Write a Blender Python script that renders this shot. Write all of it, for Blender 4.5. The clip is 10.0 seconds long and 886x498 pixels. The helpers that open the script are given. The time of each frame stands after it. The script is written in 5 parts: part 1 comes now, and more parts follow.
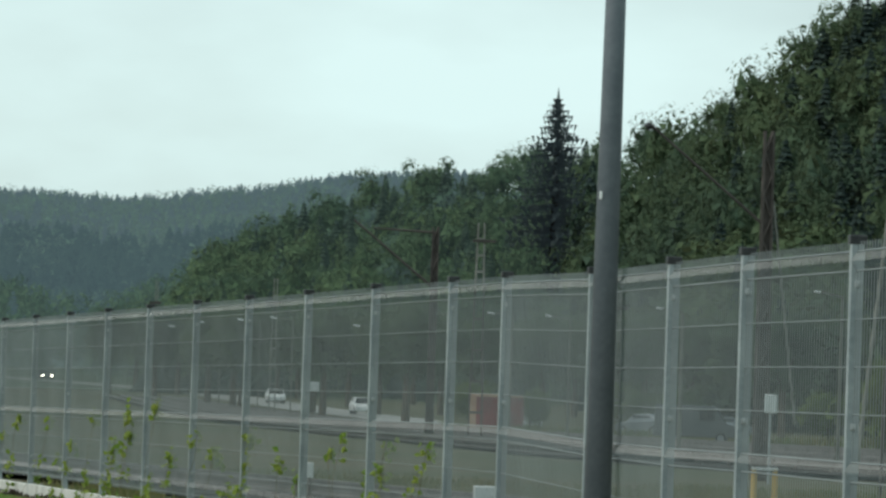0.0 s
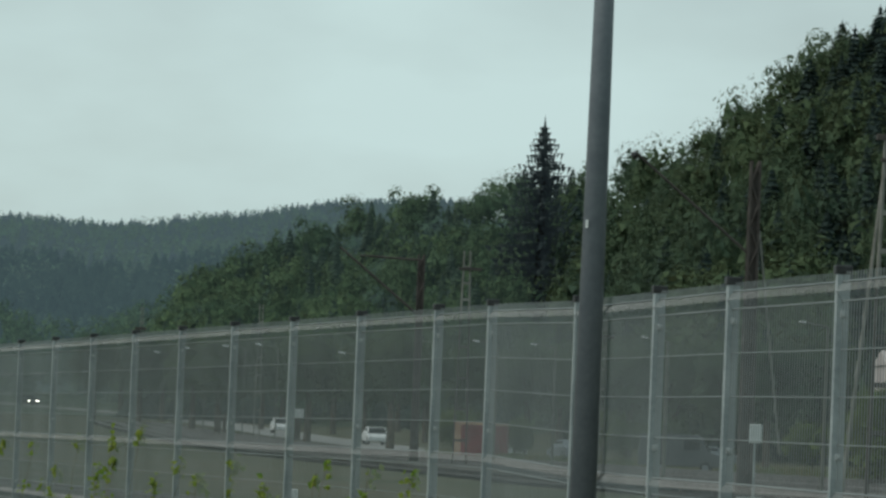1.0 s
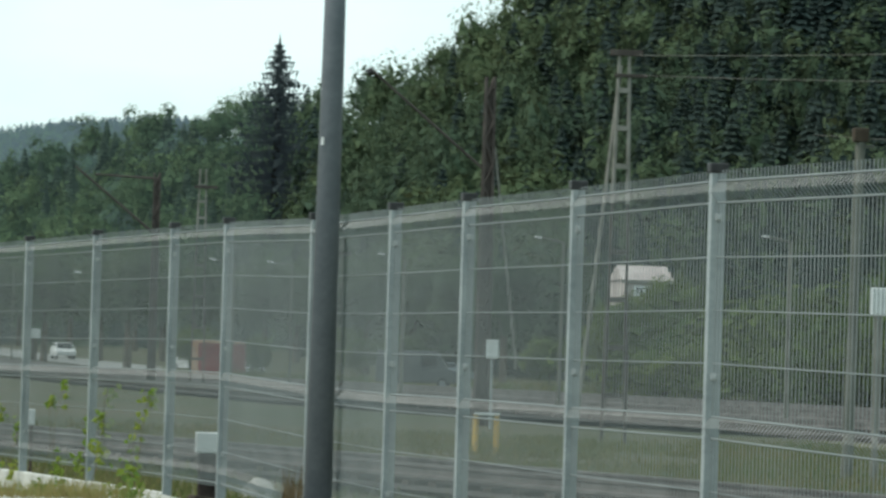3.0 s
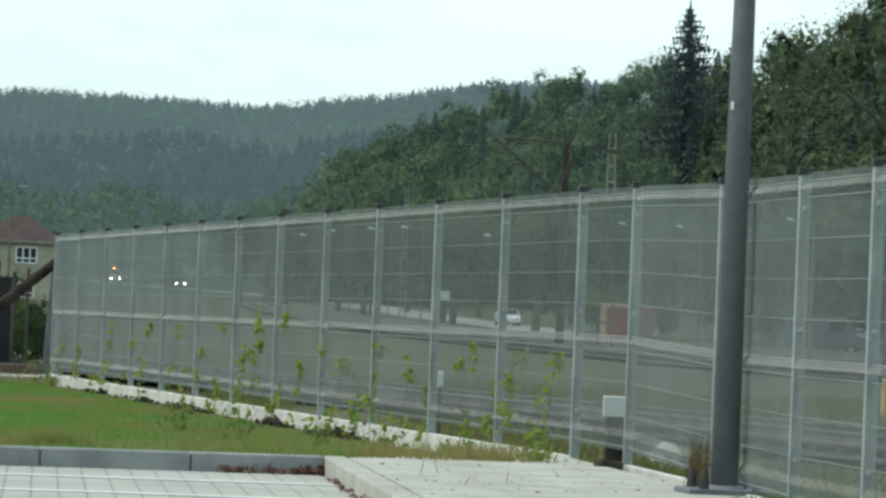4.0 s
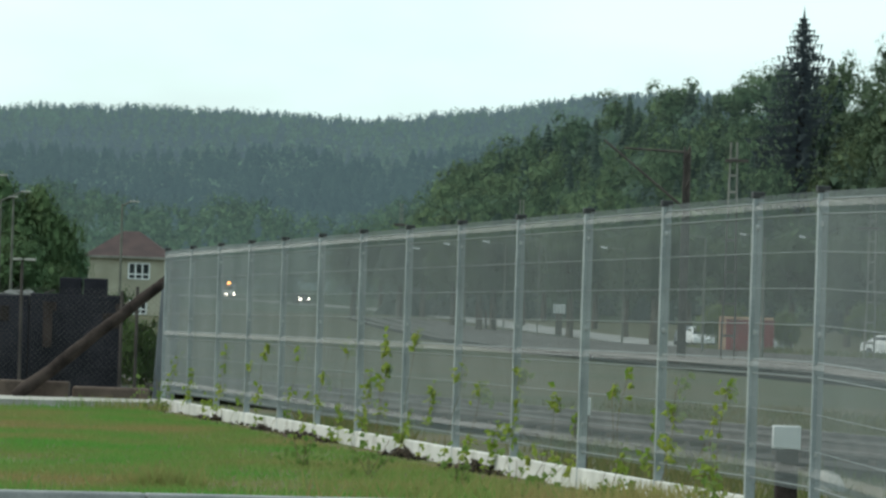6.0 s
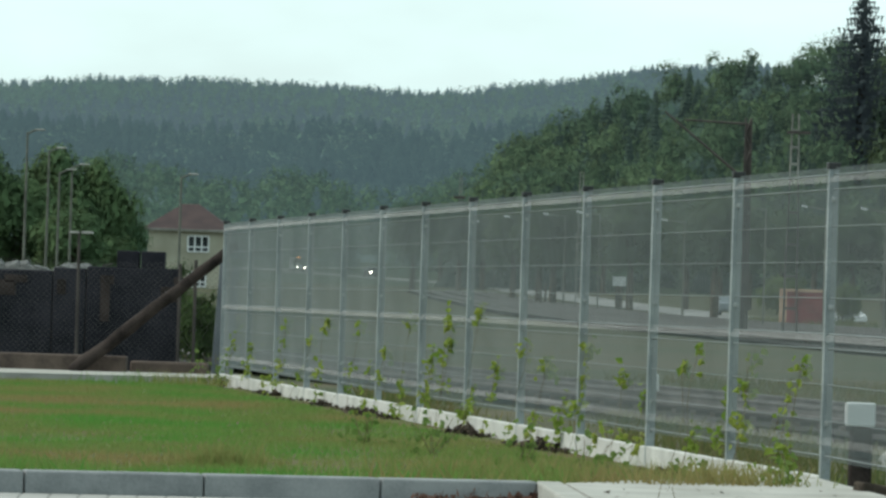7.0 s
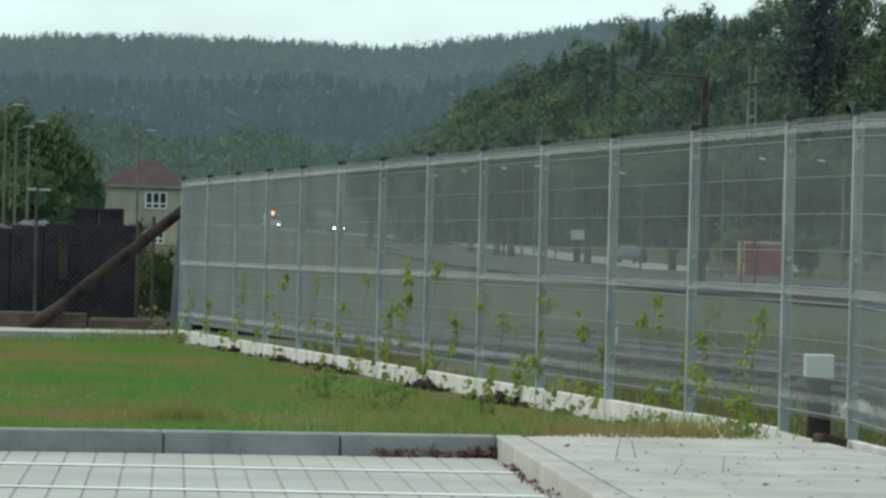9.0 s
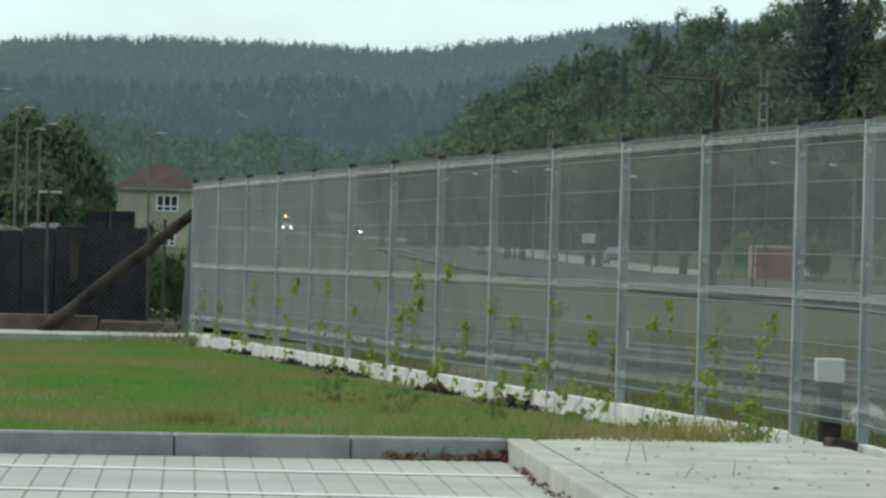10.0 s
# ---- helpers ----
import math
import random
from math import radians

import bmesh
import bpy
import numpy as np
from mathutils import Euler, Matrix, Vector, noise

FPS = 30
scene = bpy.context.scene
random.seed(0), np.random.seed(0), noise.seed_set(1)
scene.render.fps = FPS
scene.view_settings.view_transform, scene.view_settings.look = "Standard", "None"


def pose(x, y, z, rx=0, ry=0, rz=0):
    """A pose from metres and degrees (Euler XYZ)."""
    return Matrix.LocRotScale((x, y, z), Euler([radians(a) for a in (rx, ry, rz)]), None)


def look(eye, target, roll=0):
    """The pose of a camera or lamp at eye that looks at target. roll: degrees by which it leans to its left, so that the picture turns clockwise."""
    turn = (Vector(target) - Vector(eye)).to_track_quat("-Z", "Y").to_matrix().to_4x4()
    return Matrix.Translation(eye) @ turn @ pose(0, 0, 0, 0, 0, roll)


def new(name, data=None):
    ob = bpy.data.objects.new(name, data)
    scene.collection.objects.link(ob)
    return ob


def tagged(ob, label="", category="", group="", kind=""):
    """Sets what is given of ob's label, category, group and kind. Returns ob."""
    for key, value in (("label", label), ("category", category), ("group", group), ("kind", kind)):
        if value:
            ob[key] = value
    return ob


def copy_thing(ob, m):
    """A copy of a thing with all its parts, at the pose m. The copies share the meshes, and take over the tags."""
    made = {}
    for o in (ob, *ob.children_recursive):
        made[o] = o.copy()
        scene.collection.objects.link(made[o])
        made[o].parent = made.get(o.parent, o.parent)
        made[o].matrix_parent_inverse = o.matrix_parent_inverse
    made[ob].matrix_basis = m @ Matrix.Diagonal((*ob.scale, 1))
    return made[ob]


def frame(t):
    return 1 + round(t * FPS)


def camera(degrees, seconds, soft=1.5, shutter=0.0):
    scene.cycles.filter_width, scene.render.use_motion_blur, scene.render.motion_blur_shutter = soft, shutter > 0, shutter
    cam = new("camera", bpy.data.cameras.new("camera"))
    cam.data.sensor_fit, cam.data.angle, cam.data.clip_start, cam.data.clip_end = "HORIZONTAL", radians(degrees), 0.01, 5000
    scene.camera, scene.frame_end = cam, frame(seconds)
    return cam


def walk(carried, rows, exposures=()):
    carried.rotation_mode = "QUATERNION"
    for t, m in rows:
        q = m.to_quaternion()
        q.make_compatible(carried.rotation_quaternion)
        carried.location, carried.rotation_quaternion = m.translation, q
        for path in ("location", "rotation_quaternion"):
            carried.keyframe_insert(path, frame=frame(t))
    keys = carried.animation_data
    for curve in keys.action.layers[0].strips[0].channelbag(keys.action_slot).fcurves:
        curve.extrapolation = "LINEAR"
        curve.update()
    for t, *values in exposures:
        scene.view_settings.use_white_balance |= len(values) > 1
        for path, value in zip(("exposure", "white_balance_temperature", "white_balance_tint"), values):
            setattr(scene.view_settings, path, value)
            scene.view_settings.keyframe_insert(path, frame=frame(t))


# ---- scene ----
def aim(x, y, z, yaw, pitch, roll):
    """Camera pose: yaw to the right, pitch up, roll that turns the picture clockwise, in degrees."""
    return Matrix.Translation((x, y, z)) @ pose(0, 0, 0, 0, 0, -yaw) @ pose(0, 0, 0, 90 + pitch) @ pose(0, 0, 0, 0, 0, roll)


PATH = [
    (0, -0.125, -1.664, 1.003, 3.750, 1.968, 1.970),
    (0.5, -0.125, -1.664, 1.003, 3.619, 2.214, 2.266),
    (1, -0.125, -1.664, 1.003, 3.913, 2.317, 2.338),
    (1.5, -0.125, -1.664, 1.003, 4.414, 1.510, 2.290),
    (1.6, -0.125, -1.664, 1.003, 4.878, 1.01, 2.201),
    (1.7, -0.125, -1.664, 1.003, 5.529, 0.809, 2.399),
    (1.8, -0.125, -1.664, 1.003, 6.624, 0.547, 2.095),
    (1.9, -0.125, -1.664, 1.003, 7.52, 0.499, 1.903),
    (2, -0.125, -1.664, 1.003, 8.956, 0.886, 1.600),
    (2.1, -0.125, -1.664, 1.003, 9.654, 0.879, 1.541),
    (2.2, -0.125, -1.664, 1.003, 10.096, 0.671, 1.528),
    (2.5, -0.125, -1.664, 1.003, 10.4, 0.8, 1.3),
    (2.8, -0.125, -1.664, 1.003, 8.9, 1.2, 1.5),
    (3.05, -0.125, -1.664, 1.003, 6.6, 1.45, 1.8),
    (3.3, -0.125, -1.664, 1.003, 4.648, 1.494, 1.921),
    (3.5, -0.125, -1.664, 1.003, 3.826, 0.904, 2.650),
    (3.8, -0.125, -1.664, 1.003, 2.843, 0.758, 2),
    (4, -0.125, -1.664, 1.003, 2.173, 0.790, 2.290),
    (4.5, -0.125, -1.664, 1.003, 0.796, 0.847, 1.850),
    (5, -0.125, -1.664, 1.003, 0.767, 0.778, 1.975),
    (5.2, -0.125, -1.664, 1.003, 0.793, 1.019, 1.761),
    (6.3, -0.289, 2.904, 1.073, 0.776, 0.711, 1.880),
    (6.5, -0.289, 2.904, 1.073, 0.815, 0.471, 1.770),
    (7, -0.289, 2.904, 1.073, 0.055, 0.537, 1.818),
    (7.5, -0.289, 2.904, 1.073, 0.144, 0.421, 1.911),
    (8, -0.289, 2.904, 1.073, -0.237, 0.002, 2.142),
    (8.5, -0.289, 2.904, 1.073, 0.137, -0.081, 1.462),
    (9, -0.289, 2.904, 1.073, 0.589, -0.010, 1.420),
    (9.5, -0.289, 2.904, 1.073, 0.674, -0.034, 1.958),
    (10, -0.289, 2.904, 1.073, 0.451, 0.027, 1.530),
]
cam = camera(10.935, 10.0, soft=2.7, shutter=0.07)
walk(cam, [(r[0], aim(*r[1:])) for r in PATH],
     exposures=[(0.0, 0.0), (0.5, -0.25), (1.0, -0.4), (1.4, -0.25), (1.8, 0.05), (2.2, 0.1), (3.3, 0.35), (4.0, 0.32), (5.2, 0.26), (6.3, 0.28), (7.0, 0.22), (10.0, 0.18)])

# ---- light ----
world = bpy.data.worlds.new("world")
scene.world = world
world.use_nodes = True
wn, wl = world.node_tree.nodes, world.node_tree.links
bg = wn["Background"]
sky = wn.new("ShaderNodeTexSky")
sky.sky_type, sky.sun_disc = "NISHITA", False
sky.sun_elevation, sky.sun_rotation = radians(48), radians(-70)
sky.dust_density, sky.air_density = 3.0, 1.0
tc = wn.new("ShaderNodeTexCoord")
cl = wn.new("ShaderNodeTexNoise")
cl.inputs["Scale"].default_value, cl.inputs["Detail"].default_value = 9.0, 5.0
mp = wn.new("ShaderNodeMapping")
mp.inputs["Scale"].default_value = (1, 1, 2.5)
ramp = wn.new("ShaderNodeValToRGB")
ramp.color_ramp.elements[0].position, ramp.color_ramp.elements[0].color = 0.35, (0.62, 0.62, 0.62, 1)
ramp.color_ramp.elements[1].position, ramp.color_ramp.elements[1].color = 0.68, (0.92, 0.92, 0.92, 1)
mixw = wn.new("ShaderNodeMix")
mixw.data_type = "RGBA"
mixw.inputs["B"].default_value = (7.0, 9.05, 8.95, 1)
wl.new(tc.outputs["Generated"], mp.inputs["Vector"])
wl.new(mp.outputs["Vector"], cl.inputs["Vector"])
wl.new(cl.outputs["Fac"], ramp.inputs["Fac"])
wl.new(ramp.outputs["Color"], mixw.inputs["Factor"])
wl.new(sky.outputs["Color"], mixw.inputs["A"])
wl.new(mixw.outputs["Result"], bg.inputs["Color"])
bg.inputs["Strength"].default_value = 0.11
sun = new("sun", bpy.data.lights.new("sun", "SUN"))
sun.data.energy, sun.data.angle, sun.data.color = 1.6, radians(12), (1.0, 0.95, 0.87)
sun.matrix_world = look((-40, 25, 52), (0, 30, 0))


# ---- materials ----
def mat(name, a, b, scale=8.0, rough=0.8, metal=0.0, bump=0.0, fine=60.0, island=0.0, objvar=0.0, lo=0.35, hi=0.65, leaf=0.0, haze=None, crown=0.0):
    """Two colours mixed by noise at two scales in world metres; optional variation by island or object."""
    m = bpy.data.materials.new(name)
    m.use_nodes = True
    n, l = m.node_tree.nodes, m.node_tree.links
    p = n["Principled BSDF"]
    p.inputs["Roughness"].default_value, p.inputs["Metallic"].default_value = rough, metal
    if rough >= 0.9:
        p.inputs["Specular IOR Level"].default_value = 0.12
    geo = n.new("ShaderNodeNewGeometry")
    n1, n2 = n.new("ShaderNodeTexNoise"), n.new("ShaderNodeTexNoise")
    n1.inputs["Scale"].default_value, n1.inputs["Detail"].default_value = scale, 4
    n2.inputs["Scale"].default_value, n2.inputs["Detail"].default_value = fine, 3
    l.new(geo.outputs["Position"], n1.inputs["Vector"])
    l.new(geo.outputs["Position"], n2.inputs["Vector"])
    add = n.new("ShaderNodeMath")
    add.operation = "MULTIPLY_ADD"
    add.inputs[1].default_value = 0.35
    l.new(n2.outputs["Fac"], add.inputs[0])
    l.new(n1.outputs["Fac"], add.inputs[2])
    src = add.outputs[0]
    for amount, kind in ((island, "island"), (objvar, "object")):
        if amount:
            node = geo if kind == "island" else n.new("ShaderNodeObjectInfo")
            out = node.outputs["Random Per Island"] if kind == "island" else node.outputs["Random"]
            k = n.new("ShaderNodeMath")
            k.operation = "MULTIPLY_ADD"
            k.inputs[1].default_value = amount
            l.new(out, k.inputs[0])
            l.new(src, k.inputs[2])
            src = k.outputs[0]
    mr = n.new("ShaderNodeMapRange")
    mr.inputs["From Min"].default_value = lo + 0.17
    mr.inputs["From Max"].default_value = hi + 0.17 + island + objvar
    l.new(src, mr.inputs["Value"])
    mix = n.new("ShaderNodeMix")
    mix.data_type = "RGBA"
    mix.inputs["A"].default_value, mix.inputs["B"].default_value = (*a, 1), (*b, 1)
    l.new(mr.outputs["Result"], mix.inputs["Factor"])
    l.new(mix.outputs["Result"], p.inputs["Base Color"])
    if bump:
        bp = n.new("ShaderNodeBump")
        bp.inputs["Strength"].default_value, bp.inputs["Distance"].default_value = bump, 0.01
        l.new(n2.outputs["Fac"], bp.inputs["Height"])
        l.new(bp.outputs["Normal"], p.inputs["Normal"])
    # haze: veil of lit air painted on as the material's own glow
    if haze:
        p.inputs["Emission Color"].default_value, p.inputs["Emission Strength"].default_value = (*haze, 1), 1.0
    if crown:
        at, vt, mx = n.new("ShaderNodeAttribute"), n.new("ShaderNodeVectorTransform"), n.new("ShaderNodeMix")
        at.attribute_name = "crown_normal"
        vt.vector_type, vt.convert_from, vt.convert_to = "NORMAL", "OBJECT", "WORLD"
        mx.data_type = "VECTOR"
        mx.inputs[0].default_value = crown
        nz = n.new("ShaderNodeVectorMath")
        nz.operation = "NORMALIZE"
        l.new(at.outputs["Vector"], vt.inputs["Vector"])
        l.new(geo.outputs["Normal"], mx.inputs[4])
        l.new(vt.outputs["Vector"], mx.inputs[5])
        l.new(mx.outputs[1], nz.inputs[0])
        l.new(nz.outputs["Vector"], p.inputs["Normal"])
    if leaf:
        p.inputs["Specular IOR Level"].default_value = 0.15
        tr, ms = n.new("ShaderNodeBsdfTranslucent"), n.new("ShaderNodeMixShader")
        ms.inputs["Fac"].default_value = leaf
        l.new(mix.outputs["Result"], tr.inputs["Color"])
        if crown:
            l.new(nz.outputs["Vector"], tr.inputs["Normal"])
        l.new(p.outputs["BSDF"], ms.inputs[1])
        l.new(tr.outputs["BSDF"], ms.inputs[2])
        l.new(ms.outputs["Shader"], n["Material Output"].inputs["Surface"])
    return m


def glow(name, color, strength):
    m = bpy.data.materials.new(name)
    m.use_nodes = True
    p = m.node_tree.nodes["Principled BSDF"]
    p.inputs["Base Color"].default_value = (*color, 1)
    p.inputs["Emission Color"].default_value = (*color, 1)
    p.inputs["Emission Strength"].default_value = strength
    return m


GALV = mat("galvanised", (0.24, 0.27, 0.275), (0.36, 0.39, 0.39), 3, 0.5, 0.35, 0.1, 40)
WIRE = mat("galvanised_wire", (0.2, 0.222, 0.222), (0.245, 0.268, 0.266), 1.2, 0.5, 0.2)
BLACK = mat("black_plastic", (0.012, 0.012, 0.013), (0.03, 0.03, 0.03), 20, 0.5)
POLE = mat("grey_paint", (0.095, 0.11, 0.125), (0.14, 0.157, 0.172), 2.5, 0.55, 0.1, 0.05, 30)
STICKER = mat("white_sticker", (0.75, 0.75, 0.72), (0.8, 0.8, 0.78), 30, 0.5)
CONC = mat("concrete", (0.3, 0.293, 0.262), (0.43, 0.42, 0.385), 2.2, 0.9, 0, 0.3, 45, 0, 0.12)
KERB = mat("kerb_concrete", (0.17, 0.18, 0.185), (0.29, 0.3, 0.3), 4, 0.9, 0, 0.3, 60, 0, 0.1)
PLINTH = mat("plinth_concrete", (0.42, 0.42, 0.395), (0.6, 0.595, 0.56), 3, 0.9, 0, 0.3, 50, 0, 0.1)
PAVER = mat("paver", (0.33, 0.325, 0.305), (0.4, 0.395, 0.372), 0.9, 0.9, 0, 0.15, 70, 0, 0.05)
PAVER_ST = mat("paver_joined", (0.33, 0.325, 0.305), (0.4, 0.395, 0.372), 0.9, 0.9, 0, 0.15, 70, 0.05)
JOINT = mat("joint_sand", (0.225, 0.222, 0.205), (0.31, 0.306, 0.285), 6, 0.95)
LINE = mat("road_paint", (0.66, 0.66, 0.63), (0.8, 0.8, 0.78), 5, 0.8)
LAWN = mat("lawn_soil", (0.12, 0.085, 0.045), (0.085, 0.12, 0.035), 0.8, 0.95, 0, 0.4, 25)
GRASS = mat("grass_blade", (0.115, 0.285, 0.055), (0.29, 0.235, 0.1), 0.27, 0.95, 0, 0, 1.1, 0.08, lo=0.39, hi=0.63, leaf=0.45)
WEED = mat("weed_leaf", (0.1, 0.18, 0.04), (0.2, 0.27, 0.08), 2, 0.75, 0, 0, 9, 0.3, leaf=0.45)
DRYGRASS = mat("dry_grass", (0.1, 0.075, 0.04), (0.19, 0.14, 0.08), 2, 0.85, 0, 0, 9, 0.3, leaf=0.4)
FLOWER = mat("yellow_flower", (0.6, 0.5, 0.03), (0.7, 0.6, 0.05), 5, 0.7)
VINE = mat("vine_leaf", (0.14, 0.25, 0.035), (0.33, 0.36, 0.08), 3, 0.65, 0, 0, 9, 0.3, leaf=0.5)
STEM = mat("vine_stem", (0.1, 0.08, 0.04), (0.17, 0.14, 0.07), 9, 0.8)
SOIL = mat("dark_soil", (0.03, 0.025, 0.02), (0.08, 0.065, 0.05), 5, 1.0, 0, 0.6, 40)
YARD = mat("yard_ground", (0.044, 0.06, 0.027), (0.1, 0.088, 0.056), 0.12, 0.95, 0, 0.3, 1.3)
BALLAST = mat("ballast", (0.03, 0.027, 0.026), (0.085, 0.076, 0.07), 0.7, 0.95, 0, 0.5, 9)
RAIL = mat("rail_steel", (0.11, 0.096, 0.09), (0.22, 0.2, 0.19), 2, 0.45, 0.5)
SLEEPER = mat("sleeper", (0.05, 0.044, 0.04), (0.1, 0.09, 0.08), 3, 0.9)
ASPHALT = mat("road_surface", (0.22, 0.22, 0.21), (0.32, 0.32, 0.31), 0.2, 0.9)
TAR = mat("tarred_wall", (0.011, 0.012, 0.016), (0.032, 0.031, 0.039), 1.4, 0.95, 0, 0.5, 14, 0, 0.1)
RUST = mat("rusty_brown", (0.05, 0.034, 0.027), (0.11, 0.08, 0.062), 3, 0.85, 0, 0.4, 30)
BAREPATCH = mat("bare_wall_patch", (0.025, 0.02, 0.019), (0.055, 0.042, 0.038), 3, 0.9, 0, 0.4, 30)
TIMBER = mat("old_timber", (0.018, 0.014, 0.013), (0.055, 0.043, 0.038), 4, 0.9, 0, 0.5, 40)
BARK = mat("bark", (0.05, 0.04, 0.03), (0.11, 0.09, 0.07), 3, 0.9)
NETTING = mat("rusty_netting", (0.06, 0.06, 0.058), (0.1, 0.098, 0.09), 3, 0.7, 0.2)
LAMPPOLE = mat("dull_lamp_pole", (0.1, 0.105, 0.09), (0.16, 0.165, 0.14), 2, 0.9)
STONE = mat("pale_stone_dust", (0.26, 0.26, 0.24), (0.4, 0.4, 0.37), 4, 0.95, 0, 0.4, 30)
DECID = mat("broad_leaves", (0.092, 0.145, 0.1), (0.15, 0.21, 0.11), 0.03, 0.9, 0, 0, 0.12, 0.04, leaf=0.55, crown=0.96)
CONIF = mat("needles", (0.05, 0.082, 0.078), (0.075, 0.11, 0.095), 0.06, 0.9, 0, 0, 0.2, 0.06, leaf=0.5, crown=0.94)
# spruce: distance haze put in as a faint bluish glow of the needles
HAZED_SPRUCE = mat("hazed_spruce_needles", (0.1, 0.135, 0.135), (0.14, 0.175, 0.165), 0.2, 0.9, 0, 0, 1.5, 0.1, leaf=0.55, crown=0.95, haze=(0.018, 0.026, 0.03))
LEFT_LEAF = mat("garden_tree_leaves", (0.12, 0.21, 0.11), (0.18, 0.275, 0.125), 0.25, 0.9, 0, 0, 1.5, 0.08, leaf=0.55, crown=0.96)
BUSH = mat("bush_leaves", (0.065, 0.115, 0.038), (0.17, 0.225, 0.07), 0.12, 0.85, 0, 0, 0.6, 0.1, leaf=0.5, crown=0.85)
# hillside and far backdrop, hardly shifting: distance haze painted on as bluish glow
HAZED_DECID_SLOPE = mat("hazed_slope_leaves", (0.082, 0.14, 0.082), (0.14, 0.21, 0.095), 0.02, 0.9, 0, 0, 0.12, 0.06, leaf=0.5, haze=(0.02, 0.031, 0.031), crown=0.94)
HAZED_CONIF_SLOPE = mat("hazed_slope_needles", (0.06, 0.1, 0.075), (0.09, 0.135, 0.092), 0.05, 0.9, 0, 0, 0.2, 0.06, leaf=0.5, haze=(0.02, 0.031, 0.033), crown=0.94)
HAZED_DECID_LOW = mat("hazed_valley_leaves", (0.05, 0.1, 0.058), (0.085, 0.14, 0.068), 0.01, 0.95, 0, 0, 0.05, 0.06, leaf=0.4, haze=(0.052, 0.081, 0.083), crown=0.92)
HAZED_CONIF_MID = mat("hazed_belt_needles", (0.024, 0.052, 0.04), (0.038, 0.072, 0.052), 0.004, 0.95, 0, 0, 0.02, 0.03, leaf=0.4, haze=(0.086, 0.135, 0.155), crown=0.92)
HAZED_DECID_FAR = mat("hazed_far_leaves", (0.04, 0.085, 0.048), (0.062, 0.115, 0.058), 0.004, 0.95, 0, 0, 0.02, 0.03, leaf=0.4, haze=(0.115, 0.173, 0.186), crown=0.92)
HAZED_CONIF_FAR = mat("hazed_far_needles", (0.024, 0.052, 0.044), (0.045, 0.08, 0.06), 0.004, 0.95, 0, 0, 0.02, 0.03, leaf=0.4, haze=(0.118, 0.174, 0.206), crown=0.92)
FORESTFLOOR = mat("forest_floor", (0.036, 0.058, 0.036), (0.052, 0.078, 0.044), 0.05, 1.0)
HAZED_FAR_SLOPE = mat("hazed_far_slope", (0.04, 0.075, 0.065), (0.06, 0.095, 0.08), 0.01, 1.0, haze=(0.075, 0.112, 0.125))
RED = mat("red_paint", (0.17, 0.016, 0.022), (0.25, 0.032, 0.038), 1, 0.6)
PALE_RUST = mat("faded_orange_paint", (0.36, 0.2, 0.13), (0.5, 0.33, 0.23), 1, 0.7)
WHITE = mat("white_paint", (0.6, 0.62, 0.62), (0.76, 0.78, 0.78), 3, 0.5)
SILVER = mat("silver_paint", (0.15, 0.175, 0.195), (0.2, 0.225, 0.245), 1, 0.35, 0.4)
DARKCAR = mat("dark_paint", (0.05, 0.06, 0.07), (0.08, 0.09, 0.1), 1, 0.35, 0.3)
GLASS = mat("dark_glass", (0.01, 0.013, 0.015), (0.03, 0.035, 0.04), 1, 0.08)
TYRE = mat("tyre_rubber", (0.01, 0.01, 0.01), (0.025, 0.025, 0.025), 9, 0.9)
STEELBROWN = mat("brown_steel", (0.06, 0.053, 0.049), (0.1, 0.087, 0.079), 2, 0.9)
PALECONC = mat("mast_concrete", (0.17, 0.17, 0.15), (0.27, 0.265, 0.24), 2, 0.9)
WOODPOLE = mat("wooden_pole", (0.13, 0.138, 0.085), (0.22, 0.215, 0.14), 1.5, 0.9)
WOODORANGE = mat("orange_stained_pole", (0.3, 0.17, 0.09), (0.4, 0.24, 0.14), 2, 0.9)
YELLOW = mat("yellow_orange_paint", (0.42, 0.27, 0.05), (0.52, 0.35, 0.09), 3, 0.7)
PLASTER = mat("cream_plaster", (0.3, 0.285, 0.22), (0.4, 0.38, 0.3), 0.4, 0.9)
ROOFTILE = mat("brown_roof", (0.036, 0.022, 0.022), (0.058, 0.035, 0.033), 0.8, 0.85)
PINKROOF = mat("pinkish_roof", (0.12, 0.085, 0.09), (0.17, 0.122, 0.126), 0.8, 0.9)
HEAD = glow("headlight_glow", (1.0, 0.93, 0.8), 14)
AMBER = glow("amber_glow", (1.0, 0.4, 0.08), 10)
PINKWHITE = mat("pale_pinkish_plaster", (0.36, 0.31, 0.3), (0.5, 0.45, 0.43), 0.6, 0.9)
DARKNET = mat("grey_netting_heap", (0.07, 0.073, 0.07), (0.17, 0.173, 0.165), 9, 0.8, 0, 0.4, 40)
ZINC = mat("bright_zinc", (0.33, 0.35, 0.35), (0.42, 0.44, 0.44), 20, 0.4, 0.4)
YARDGRASS = mat("yard_grass", (0.075, 0.125, 0.035), (0.2, 0.165, 0.08), 0.3, 0.9, 0, 0, 1.2, 0.25, leaf=0.4)
BRICKDUST = mat("dead_leaves", (0.08, 0.042, 0.033), (0.15, 0.082, 0.062), 8, 0.95)


